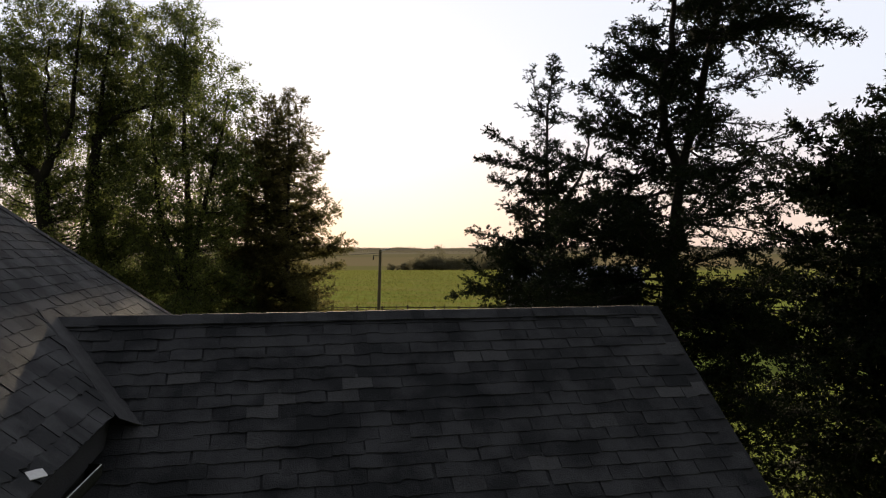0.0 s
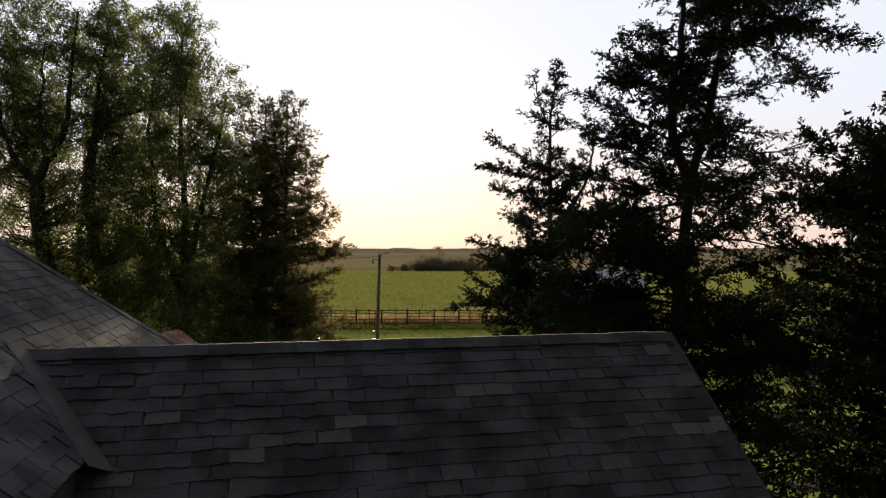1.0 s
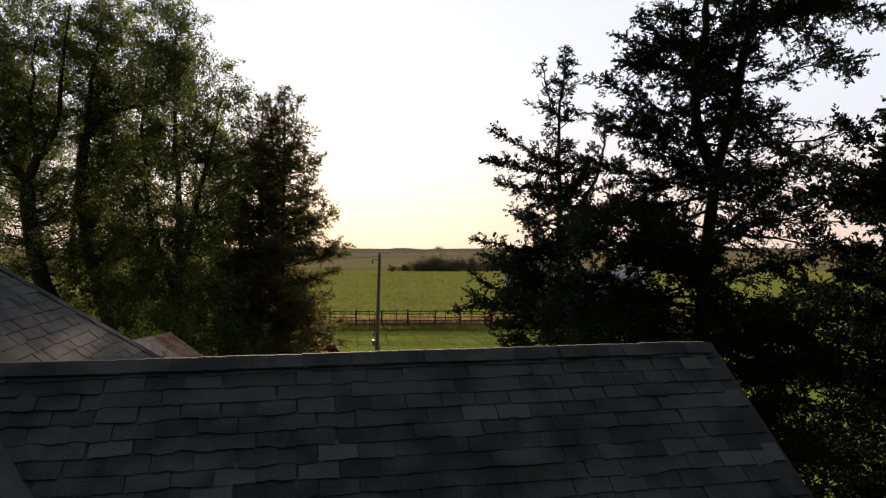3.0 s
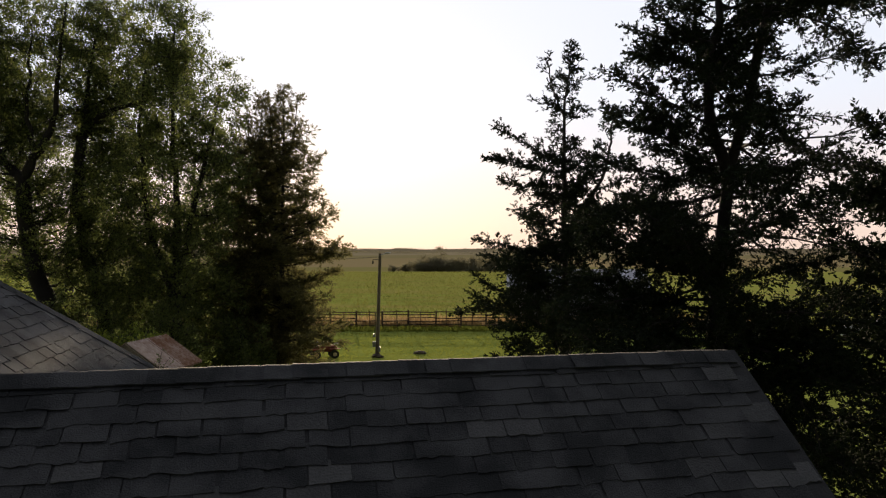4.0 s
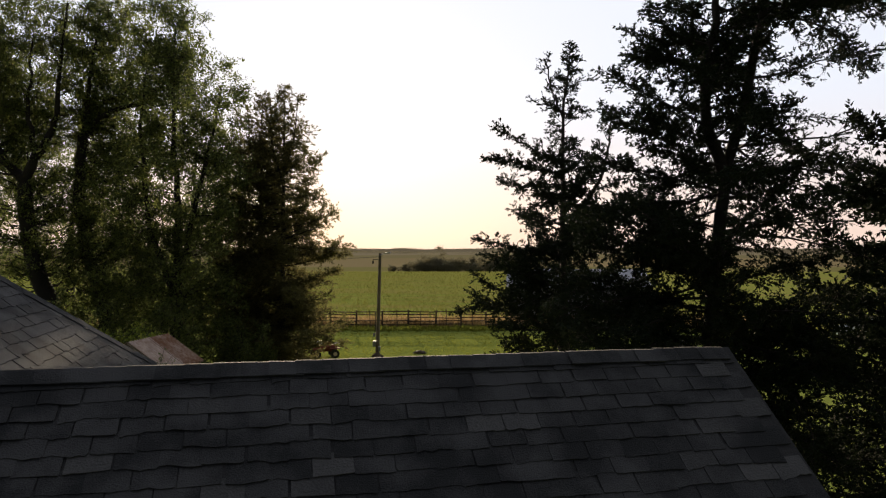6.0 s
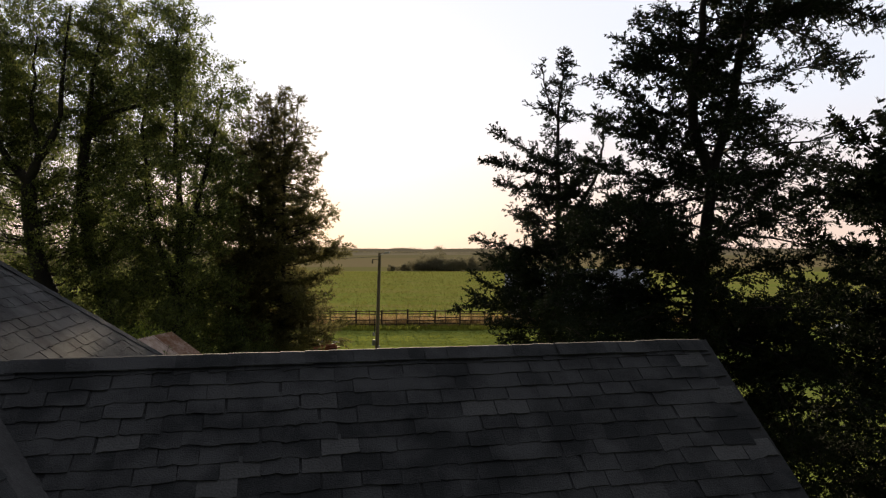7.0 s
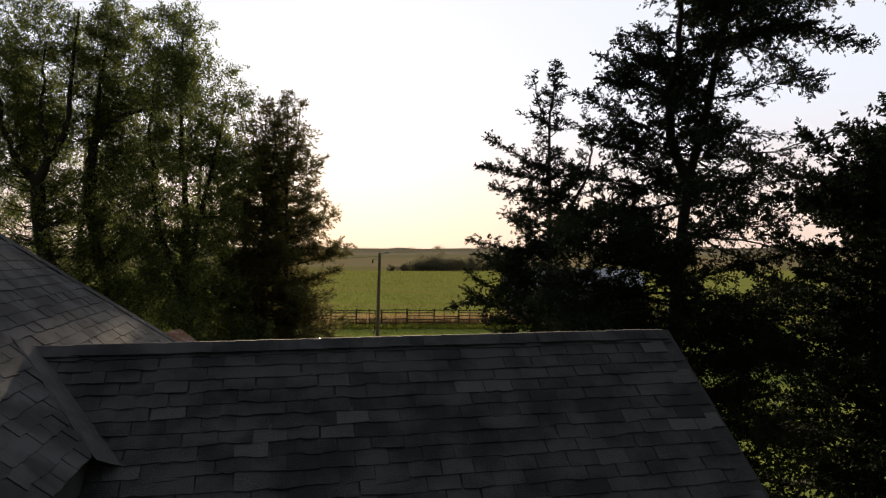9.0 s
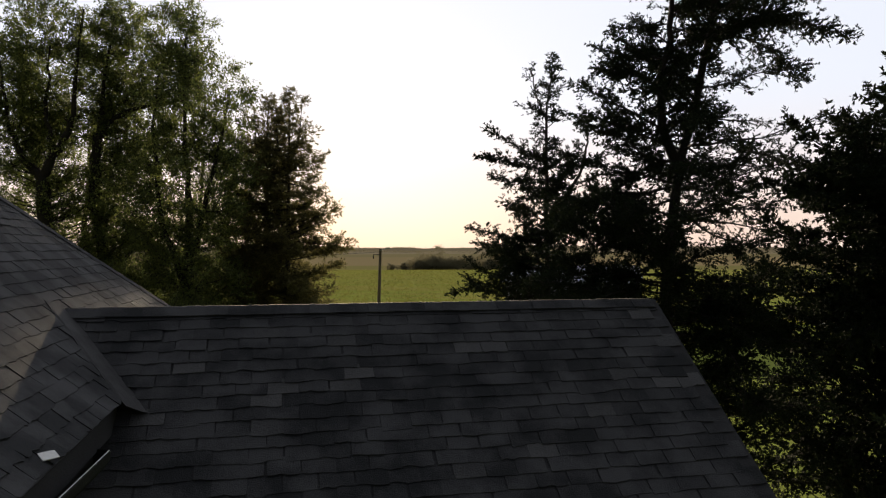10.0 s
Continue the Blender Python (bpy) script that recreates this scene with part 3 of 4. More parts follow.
def cap_mesh(w, length):
    """One bent cap shingle, saddle over a ridge along x, tilted as it overlaps the next."""
    b = bmesh.new()
    v = [[b.verts.new((x, o * w, z - max(0.0, abs(o) - 0.1) * w * 0.66)) for o in (-1, -0.5, -0.14, 0.14, 0.5, 1)] for x, z in ((0, 0.015), (length * 0.5, 0.0135), (length * 1.3, 0.010))]
    low = [[b.verts.new(p.co - Vector((0, 0, 0.007))) for p in r] for r in v]
    for g, flip in ((v, False), (low, True)):
        for r, s in zip(g, g[1:]):
            for i in range(5):
                f = (r[i], r[i + 1], s[i + 1], s[i])
                b.faces.new(f[::-1] if flip else f)
    for i in range(5):
        b.faces.new((v[0][i], low[0][i], low[0][i + 1], v[0][i + 1]))
    for k in range(2):
        b.faces.new((v[k][0], v[k + 1][0], low[k + 1][0], low[k][0]))
        b.faces.new((v[k][5], low[k][5], low[k + 1][5], v[k + 1][5]))
    bmesh.ops.recalc_face_normals(b, faces=b.faces)
    me = bpy.data.meshes.new("cap_shingle")
    b.to_mesh(me), b.free()
    me.materials.append(SHINGLE)
    return me


def cap_run(parent, p, q, w, length, seed, lift=0.0):
    """Cap shingles from p to q, each an object of its own."""
    rng = np.random.default_rng(seed)
    me = cap_mesh(w, length)
    p, q = Vector(p), Vector(q)
    d = (q - p).normalized()
    side = Vector((0, 0, 1)).cross(d).normalized()
    up = d.cross(side)
    turn = Matrix((d, side, up)).transposed().to_4x4()
    for i in range(int((q - p).length / length)):
        o = new("cap_shingle", me)
        o.parent = parent
        o.matrix_local = Matrix.Translation(p + d * (i * length) + up * (lift + 0.003 * rng.random())) @ turn @ pose(0, rng.normal() * 0.006, 0, rng.normal() * 0.8, rng.normal() * 0.3, rng.normal() * 0.8)


HOUSE_OB, MAIN_ROOF, WING_ROOF = build_house()


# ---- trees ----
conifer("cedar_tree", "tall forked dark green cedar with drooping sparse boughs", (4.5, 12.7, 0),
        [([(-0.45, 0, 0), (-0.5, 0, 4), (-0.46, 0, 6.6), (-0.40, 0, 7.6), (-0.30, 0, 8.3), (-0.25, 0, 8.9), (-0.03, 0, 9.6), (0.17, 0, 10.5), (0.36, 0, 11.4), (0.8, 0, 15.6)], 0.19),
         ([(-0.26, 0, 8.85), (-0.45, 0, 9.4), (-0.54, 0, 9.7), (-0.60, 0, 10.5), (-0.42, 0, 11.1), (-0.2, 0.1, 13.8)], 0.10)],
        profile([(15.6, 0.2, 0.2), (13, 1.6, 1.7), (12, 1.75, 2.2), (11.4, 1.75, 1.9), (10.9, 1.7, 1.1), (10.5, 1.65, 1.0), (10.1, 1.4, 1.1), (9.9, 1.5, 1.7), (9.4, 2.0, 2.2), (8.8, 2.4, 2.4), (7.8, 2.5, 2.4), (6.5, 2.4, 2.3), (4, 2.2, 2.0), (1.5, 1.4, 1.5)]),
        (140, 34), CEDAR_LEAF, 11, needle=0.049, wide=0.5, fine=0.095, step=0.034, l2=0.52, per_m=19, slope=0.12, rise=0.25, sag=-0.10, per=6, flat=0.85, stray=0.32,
        limbs=((11.5, 2, 0.05, 2.5, 1.0), (11.3, -12, 0.05, 2.3, 1.0), (11.8, 10, 0.05, 2.6, 0.9), (12.3, 4, -0.12, 2.7, 1.0), (12.5, -14, -0.1, 2.6, 1.0), (11.3, 180, 0.02, 1.8, 1.0), (10.35, 0, 0.04, 1.9, 0.9), (10.5, 178, 0.05, 1.95, 1.0), (10.3, 186, 0.0, 1.9, 1.0), (9.2, 176, 0.30, 2.0, 1.0), (9.0, 184, 0.22, 2.1, 1.0), (8.6, 172, 0.2, 2.2, 1.0),
                (8.25, -8, -0.75, 2.6, 0.25), (8.9, 5, -0.2, 2.4, 0.3), (9.3, -14, -0.25, 2.3, 0.3), (8.6, 14, -0.35, 2.4, 0.3), (9.6, 3, -0.2, 2.0, 0.35), (8.0, -25, -0.3, 2.3, 0.4))
        + tuple((2.0 + 5.2 * i / 44, -75 + 47 * i % 170, -0.05, 2.2 + 0.7 * ((i * 7) % 5) / 5, 1.0) for i in range(44)) + tuple((5.4 + 2.2 * i / 14, 130 + 37 * i % 100, 0.0, 2.3 + 0.5 * ((i * 3) % 4) / 4, 0.9) for i in range(14)),
        keep=lambda p: 0.25 if p[2] < 5.8 and p[0] < -0.3 else (0.6 if p[1] < -0.25 and abs(p[0]) < 0.9 and p[2] > 7.2 else 1.0) * (1.25 if p[0] > 0.35 and 7.5 < p[2] < 10.6 else (1.45 if p[2] < 7.4 else (1.95 if p[2] < 9.7 else (1.9 if p[0] > 0.35 else 1.6)))) * (0.15 if p[2] > 12.7 else (0.45 if p[1] > 0.9 else 1.0)),
        bare=lambda p: 0.55 if p[0] > 0.35 and 7.5 < p[2] < 10.6 else (0.75 if p[2] < 5.6 else 1.0))

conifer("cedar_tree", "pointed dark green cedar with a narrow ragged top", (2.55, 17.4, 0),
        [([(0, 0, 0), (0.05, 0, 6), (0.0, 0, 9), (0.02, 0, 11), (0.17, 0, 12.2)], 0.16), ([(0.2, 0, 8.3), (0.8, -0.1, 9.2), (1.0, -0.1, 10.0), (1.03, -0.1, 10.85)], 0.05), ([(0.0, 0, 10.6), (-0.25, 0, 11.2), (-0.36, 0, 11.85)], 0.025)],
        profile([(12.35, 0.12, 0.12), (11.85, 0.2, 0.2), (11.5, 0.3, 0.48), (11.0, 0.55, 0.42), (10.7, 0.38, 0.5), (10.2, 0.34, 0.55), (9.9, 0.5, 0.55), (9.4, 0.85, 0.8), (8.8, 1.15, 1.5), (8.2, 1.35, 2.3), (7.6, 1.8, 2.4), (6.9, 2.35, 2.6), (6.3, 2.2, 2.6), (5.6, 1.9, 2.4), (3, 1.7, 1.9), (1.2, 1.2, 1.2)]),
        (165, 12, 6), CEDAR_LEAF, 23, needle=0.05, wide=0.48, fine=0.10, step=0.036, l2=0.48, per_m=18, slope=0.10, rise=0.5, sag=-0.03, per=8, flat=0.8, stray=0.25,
        limbs=((9.55, 178, 0.08, 1.75, 1.7), (9.4, 184, 0.0, 1.7, 1.6), (9.15, 175, -0.05, 1.5, 1.4), (10.75, 182, 0.10, 0.8, 1.0), (11.3, 2, 0.06, 0.6, 0.9), (10.6, 0, 0.1, 0.65, 1.0), (7.0, 182, 0.0, 2.0, 1.2), (6.7, 176, -0.05, 2.4, 1.3), (6.3, 186, 0.0, 2.35, 1.3), (7.5, 180, 0.1, 1.6, 1.1)),
        keep=lambda p: 0.72 if p[2] > 10 else (1.4 if p[2] > 4.7 else 0.12))

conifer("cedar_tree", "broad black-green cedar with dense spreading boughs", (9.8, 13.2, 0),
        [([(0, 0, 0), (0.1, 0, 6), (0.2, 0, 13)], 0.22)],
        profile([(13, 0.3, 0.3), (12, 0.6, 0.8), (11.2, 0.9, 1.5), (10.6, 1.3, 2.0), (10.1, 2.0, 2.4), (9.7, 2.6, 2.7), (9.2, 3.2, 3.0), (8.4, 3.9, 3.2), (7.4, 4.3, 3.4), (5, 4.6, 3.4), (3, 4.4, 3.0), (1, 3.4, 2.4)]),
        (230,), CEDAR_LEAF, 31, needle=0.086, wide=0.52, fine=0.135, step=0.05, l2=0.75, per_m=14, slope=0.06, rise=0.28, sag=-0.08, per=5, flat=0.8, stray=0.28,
        limbs=tuple((6.9 + 2.1 * i / 9, 150 + 13 * ((i * 3) % 8), 0.06, 3.2 + 0.5 * (i % 3), 1.3) for i in range(10)) + ((10.0, 182, 0.02, 2.2, 1.0), (9.3, 176, 0.02, 3.0, 1.1)) + tuple((1.6 + 5.4 * i / 26, 146 + 31 * i % 88, -0.03, 3.6 + 1.0 * ((i * 5) % 7) / 7, 1.1) for i in range(26)),
        keep=lambda p: 0.08 if p[0] > 0.7 or p[2] < 2.2 else (0.6 if p[1] > 1.5 else (1.35 if p[2] > 6.5 else 1.0)),
        bare=lambda p: 1.0 if p[2] > 5.0 else 0.85)

for k, (x, y, h, seed) in enumerate(((-10.7, 42.4, 16.5, 41), (-9.2, 41.5, 16.8, 42))):
    conifer("spruce_tree", "olive green spruce with layered boughs and several leaders", (x, y, 0),
            [([(0, 0, 0), (0.1, 0, 8), (0.2, 0, h)], 0.22), ([(0.08, 0, 11.5), (-0.5, 0, 13.5), (-0.6, 0, h - 0.7)], 0.07), ([(0.1, 0, 12), (0.7, 0, 13.6), (1.0, 0, h - 0.5)], 0.06)],
            profile([(h, 0.2, 0.3), (15.4, 0.8, 0.95), (14, 1.3, 1.3), (13, 1.7, 1.75), (12.2, 1.9, 2.5), (11, 2.2, 2.3), (10, 2.6, 2.8), (8, 3.0, 3.6), (6.5, 3.2, 3.5), (4.5, 3.4, 3.9), (1.5, 3.3, 3.9), (0.5, 2.6, 3.5)]),
            (190, 15, 13), SPRUCE_LEAF, seed, needle=0.16, wide=0.26, fine=0.24, step=0.09, l2=1.0, per_m=6.5, slope=-0.06, rise=0.35, sag=-0.05, low=0.4, flat=0.55,
            limbs=((12.4, 0, 0.0, 2.7, 1.1), (11.3, 8, -0.05, 2.7, 1.1), (8.6, 3, -0.05, 3.6, 1.0), (8.0, -5, -0.08, 3.9, 1.0), (6.8, 4, -0.1, 3.6, 1.1)) if k else (),
            keep=lambda p: 1.5 if p[2] < 8 else 0.95)

# elms by the yard's edge: foot, stems, lobes of the crown, clumps, leaves in a clump
for foot, stems, lobes, clumps, per, seed in (
        ((-18.9, 39, 0), (([(0, 0, 0), (-0.9, 0, 3.5), (-2.0, 0, 5.2), (-2.6, 0, 6.8), (-3.0, 0, 9), (-3.15, 0, 10.7), (-3.2, 0, 11.6)], 0.5, 0.36),
                          ([(-3.2, 0, 11.4), (-4.1, 0.2, 12.1), (-5.2, 0.3, 14), (-5.8, 0.4, 18)], 0.27, 0.06), ([(-3.2, 0, 11.3), (-2.55, -0.1, 12.5), (-1.75, -0.1, 13.8), (-1.5, 0, 14.7), (-1.3, 0, 17.7), (-0.9, 0, 20.6)], 0.27, 0.05),
                          ([(-2.5, -0.1, 12.5), (-2.9, -0.2, 15), (-2.6, -0.2, 19)], 0.15, 0.04)),
         (((-3.2, 1.4, 17.7), (3.4, 3, 4.8)), ((-0.2, 1.4, 18.0), (2.3, 2.4, 4.2)), ((-2.3, 1.2, 8.6), (3.8, 3, 3.0)), ((-6.2, 1.0, 13), (3, 3, 5)), ((-5.0, 1.2, 16), (2.6, 2.5, 4)), ((-2.2, 1.8, 12.8), (4.2, 2.6, 3))), 860, 112, 51),
        ((-17.8, 40, 0), (([(0, 0, 0), (-0.5, 0, 4), (-1.6, 0, 8), (-1.9, 0, 10.5), (-1.8, 0, 12.5), (-1.7, 0, 13.9)], 0.38, 0.27),
                          ([(-1.7, 0, 13.7), (-1.15, -0.1, 14.5), (-0.5, -0.1, 14.95), (0.3, -0.1, 15.3), (1.6, 0, 15.7), (2.8, 0.2, 16.9)], 0.2, 0.06), ([(-1.7, 0, 13.7), (-1.45, 0, 15.5), (-1.35, 0, 17.2), (-0.8, 0, 20.6)], 0.17, 0.04)),
         (((-0.8, 1.4, 18.3), (1.9, 2.2, 4.0)), ((0.2, -0.3, 10.6), (2.6, 2.2, 3.0)), ((0.4, -0.3, 6.6), (3.2, 2.5, 2.7)), ((2.3, 1.2, 17.0), (1.5, 1.5, 2.6)), ((-0.3, 1.6, 14.2), (2.5, 2.0, 3.0))), 440, 112, 52),
        ((-14.0, 38.5, 0), (([(0, 0, 0), (0.1, 0, 5), (0.2, 0, 9), (0, 0, 13), (-0.1, 0.1, 19.5)], 0.34, 0.04), ([(0.1, 0, 5.5), (1.0, -0.2, 9.5), (1.9, -0.2, 13), (2.4, 0, 16)], 0.18, 0.04), ([(0.1, 0, 5), (-1.3, -0.2, 9), (-1.7, -0.2, 14), (-1.5, 0, 17)], 0.18, 0.04)),
         (((-0.3, 0, 18.7), (1.75, 2.0, 2.7)), ((0.5, 0, 15.2), (3.1, 2.8, 3.2)), ((0.1, 0, 10.7), (3.7, 3.2, 3.8)), ((-0.2, 0, 5.8), (4.0, 3.2, 3.2))), 640, 104, 53),
        ((-12.4, 43.5, 0), (([(0, 0, 0), (0.1, 0, 5), (0.3, 0, 8), (0.3, 0.2, 14)], 0.26, 0.05),), (((0.3, 0, 10.6), (2.6, 2.6, 4.6)), ((0, 0, 4.5), (3.4, 3, 3.6))), 360, 95, 54),
        ((-23.5, 46, 0), (([(0, 0, 0), (0.1, 0, 6), (0.3, 0, 10), (0.5, 0.2, 16)], 0.34, 0.05),), (((0, 0, 13.5), (5.5, 4, 8.5)), ((1.5, 0, 5), (5.5, 4, 4))), 220, 75, 55),
        ((-16.8, 48, 0), (([(0, 0, 0), (0.1, 0, 6), (0.3, 0, 10), (0.5, 0.2, 14)], 0.3, 0.05),), (((0, 0, 7.5), (5, 4, 4.5)), ((0, 0, 4), (5.5, 4, 3.5))), 220, 85, 56)):
    broadleaf("elm_tree", "tall leafy green elm with arching limbs", foot, stems, lobes, clumps, per, 0.135, ELM_LEAF, seed)

# undergrowth: shaded green thickets, and two sunlit saplings beside the shed
for x, y, h, leaf, label, seed in ((-13.0, 36, 5.2, ELM_LEAF, "dark green leafy thicket under the elms", 61), (-16.2, 36, 5.0, ELM_LEAF, "dark green leafy thicket under the elms", 62), (-10.6, 38, 4.6, ELM_LEAF, "dark green leafy thicket under the elms", 64), (-19.5, 36, 6.0, ELM_LEAF, "dark green leafy thicket under the elms", 65), (-22.4, 37, 6.5, ELM_LEAF, "dark green leafy thicket under the elms", 68), (-23.6, 42, 6.5, BUSH_LEAF, "light green leafy sapling behind the elms", 69), (-18.0, 44, 6.0, ELM_LEAF, "dark green leafy thicket under the elms", 70),
                                   (-12.2, 28.5, 5.0, BUSH_LEAF, "light green leafy sapling beside the shed", 66), (-8.75, 23.2, 4.9, ELM_LEAF, "slender green sapling before the shed", 67)):
    broadleaf("shrub", label, (x, y, 0), (([(0, 0, 0), (0.1, 0, h * 0.3), (0.2, 0, h * 0.75)], 0.09, 0.03),), (((0, 0, h * 0.5), (h * 0.36, h * 0.33, h * 0.5) if y > 24 else (0.75, 0.7, h * 0.48)),), 90 if y > 24 else 40, 88, 0.13 if y > 24 else 0.085, leaf, seed, group="shrubs", twig=0.5)


# ---- yard things ----
def yard_pole():
    pole = thing("yard_light_pole", pose(-4.9, 53.0, 0), "grey wooden yard light pole with a small lamp arm", "pole")
    b = bmesh.new()
    rod(b, (0, 0, -0.3), (0.22, 0, 7.45), 0.15, 0.10, 12)
    part("post", b, GREY_WOOD, pole)
    b = bmesh.new()
    rod(b, (0.2, -0.1, 7.3), (0.75, -0.2, 7.5), 0.03, 0.03, 8)
    part("lamp_arm", b, ALUMINIUM, pole, "thin metal arm")
    part("lamp_head", boxes(((0.6, -0.32, 7.42), (0.98, -0.08, 7.54)), bevel=0.03), ALUMINIUM, pole, "small grey lamp head")
    part("meter_box", boxes(((-0.30, -0.24, 0.75), (-0.06, -0.1, 1.15)), bevel=0.015), PALE_METAL, pole, "pale grey metal meter box")
    part("switch_box", boxes(((-0.27, -0.22, 1.45), (-0.1, -0.1, 1.7)), bevel=0.012), PALE_METAL, pole, "small pale switch box")
    part("outlet_box", boxes(((0.08, -0.26, 0.4), (0.26, -0.12, 0.75)), bevel=0.012), PALE_METAL, pole, "small pale outlet box")
    b = bmesh.new()
    for z0, z1, r0, r1 in ((6.7, 6.76, 0.05, 0.06), (6.76, 6.86, 0.06, 0.04), (6.86, 6.92, 0.07, 0.05), (6.92, 7.0, 0.015, 0.015)):
        rod(b, (-0.3, 0, z0), (-0.3, 0, z1), r0, r1, 10)
    rod(b, (-0.32, 0, 7.0), (0.2, 0, 7.0), 0.02, 0.02, 8)
    part("insulator", b, RUBBER, pole, "dark hanging insulator")
    b = bmesh.new()
    rod(b, (-0.15, -0.15, 1.5), (-0.1, -0.14, 3.2), 0.03, 0.03, 8)
    part("conduit", b, FLASHING, pole)


yard_pole()


def fence():
    f = thing("board_fence", pose(0, 70, 0), "weathered brown board fence along the field", "fence")
    rng = np.random.default_rng(7)
    post = boxes(((-0.06, -0.06, -0.1), (0.06, 0.06, 1.85)), bevel=0.01)
    me = bpy.data.meshes.new("post")
    post.to_mesh(me), post.free()
    me.materials.append(FENCE_WOOD)
    rail = boxes(((-0.03, -0.015, -0.05), (2.55, 0.015, 0.05)), bevel=0.004)
    mr = bpy.data.meshes.new("rail")
    rail.to_mesh(mr), rail.free()
    mr.materials.append(FENCE_WOOD)
    for i in range(56):
        x = -36 + 1.25 * i
        o = new("post", me)
        o.parent = f
        o.matrix_local = pose(x + rng.normal() * 0.08, 0, land(x, 70), rng.normal() * 2, rng.normal() * 2, rng.normal() * 10) @ Matrix.Diagonal((*((1.25, 1.25) if i % 2 == 0 else (0.6, 0.6)), 0.82 + 0.2 * rng.random(), 1))
        if i % 2:
            continue
        for z in (0.4, 0.74, 1.08, 1.4, 1.66):
            if rng.random() < 0.9:
                o = new("rail", mr)
                o.parent = f
                o.matrix_local = pose(x, -0.09, land(x, 70) + z + rng.normal() * 0.02, 0, rng.normal() * 1.0, rng.normal() * 0.4)


fence()


def shed():
    s = thing("shed", pose(-9.75, 26.6, 0.25, 0, 0, -9), "small old shed with a rusty corrugated iron roof", "shed")
    part("wall", boxes(((-1.1, -2.0, -0.3), (1.1, -0.1, 3.5))), GREY_WOOD, s, "dark weathered board walls")
    for z, side in ((0, -1), (0, 1)):
        b = slab(((0, -2.36, 4.5), (side * 1.4, -2.36, 3.54), (side * 1.4, -2.33, 3.54), (0, -2.33, 4.5)), 0.12)
        part("rake_board", b, GREY_WOOD, s)
    # gables in darker wood than the walls: their shade is put into the colour
    for yy in (-2.0, -0.1):
        g = bmesh.new()
        g.faces.new([g.verts.new(c) for c in ((-1.1, yy, 3.5), (1.1, yy, 3.5), (1.1, yy, 3.66), (0, yy, 4.42), (-1.1, yy, 3.66))])
        part("gable", g, FENCE_WOOD, s, "weathered gable boards with shade in their dark colour").modifiers.new("thickness", "SOLIDIFY").thickness = 0.03
    for side in (-1, 1):
        n = 72
        for k in range(2):
            b = bmesh.new()
            y0 = -2.3 + 1.15 * k
            vs = []
            for i in range(n + 1):
                y = y0 + 1.2 * i / n
                z = 0.035 * math.cos(2 * math.pi * i / n * 9)
                vs.append((b.verts.new((0, y, 4.5 + z)), b.verts.new((side * 1.35, y, 4.5 - 0.9 + z))))
            for a, c in zip(vs, vs[1:]):
                b.faces.new((a[0], a[1], c[1], c[0]))
            part("roof_sheet", b, RUST, s, "rusty corrugated iron sheet").modifiers.new("thickness", "SOLIDIFY").thickness = 0.004


shed()


def far_trees():
    rng = np.random.default_rng(77)
    for k in range(30):
        x = -24 + 1.9 * k + rng.normal() * 0.9
        y = 296 + rng.random() * 40
        h = (2.6 + 3.6 * min(1, max(0, k - 3) / 6)) * (0.65 + 0.6 * rng.random())
        n = int(1500 * min(1.4, (h / 5) ** 2))
        t = thing("field_tree", Matrix.Translation((x, y, land(x, y))), "distant scrubby field tree, olive paled for haze", "tree", "far tree line")
        lumps = rng.normal(size=(14, 3)) * np.array((0.32, 0.3, 0.24))
        q = lumps[rng.integers(14, size=n)] + rng.normal(size=(n, 3)) * 0.14
        p = np.abs(q * h + np.array((0, 0, h * 0.5))) * np.array((0, 0, 1)) + q * h * np.array((1, 1, 0))
        part("crown", kites("crown", p, rng.normal(size=(n, 3)), np.full(n, 0.6), np.full(n, 0.35), rng, HAZED_LEAF), HAZED_LEAF, t)
        w = Tubes()
        w.add([(0, 0, -0.2), (0.1, 0, h * 0.4), (0, 0, h * 0.8)], [0.25, 0.2, 0.06], 6)
        part("trunk", w.mesh("trunk", BARK), BARK, t)
    # woods on the far hills, too many to count
    pts, size = [], []
    for k in range(60):
        y = 1300 + 1900 * rng.random()
        x = (rng.random() - 0.5) * 1.5 * y
        if k == 0:
            x, y = -18, 2500
        if k in (1, 2, 3):
            x, y = 60 + 30 * k, 2300
        w, h = (60, 5) if k else (18, 13)
        m = 420
        q = rng.normal(size=(m, 3)) * np.array((w * (0.4 + 0.8 * rng.random() if k else 0.4), 8, h * 0.25)) + np.array((x, y, land(x, y) + h * 0.4))
        pts.append(q)
        size.append(np.full(m, 2.2))
    pts, size = np.concatenate(pts), np.concatenate(size)
    tagged(new("far_woods", kites("far_woods", pts, rng.normal(size=(len(pts), 3)), size, size * 0.7, rng, HAZED_LEAF)), "hazy woods along the far hills", "woods", kind="stuff")


far_trees()


def tufts(name, label, n, x_of, y_of, height, width, per, mat_, seed, cat):
    """Blades in tufts as one sheet of stuff."""
    rng = np.random.default_rng(seed)
    x, y = x_of(rng, n), y_of(rng, n)
    z = np.array([land(a, b) for a, b in zip(x, y)])
    root = np.repeat(np.stack((x, y, z - 0.02), 1), per, 0) + rng.normal(size=(n * per, 3)) * np.array((0.15, 0.15, 0)) * height
    d = rng.normal(size=(n * per, 3)) * 0.35 + np.array((0, 0, 1))
    h = height * (0.5 + 0.8 * rng.random(n * per)) * np.repeat(0.6 + 0.7 * rng.random(n), per)
    tagged(new(name, kites(name, root, d, h, np.full(n * per, width), rng, mat_)), label, cat, kind="stuff")


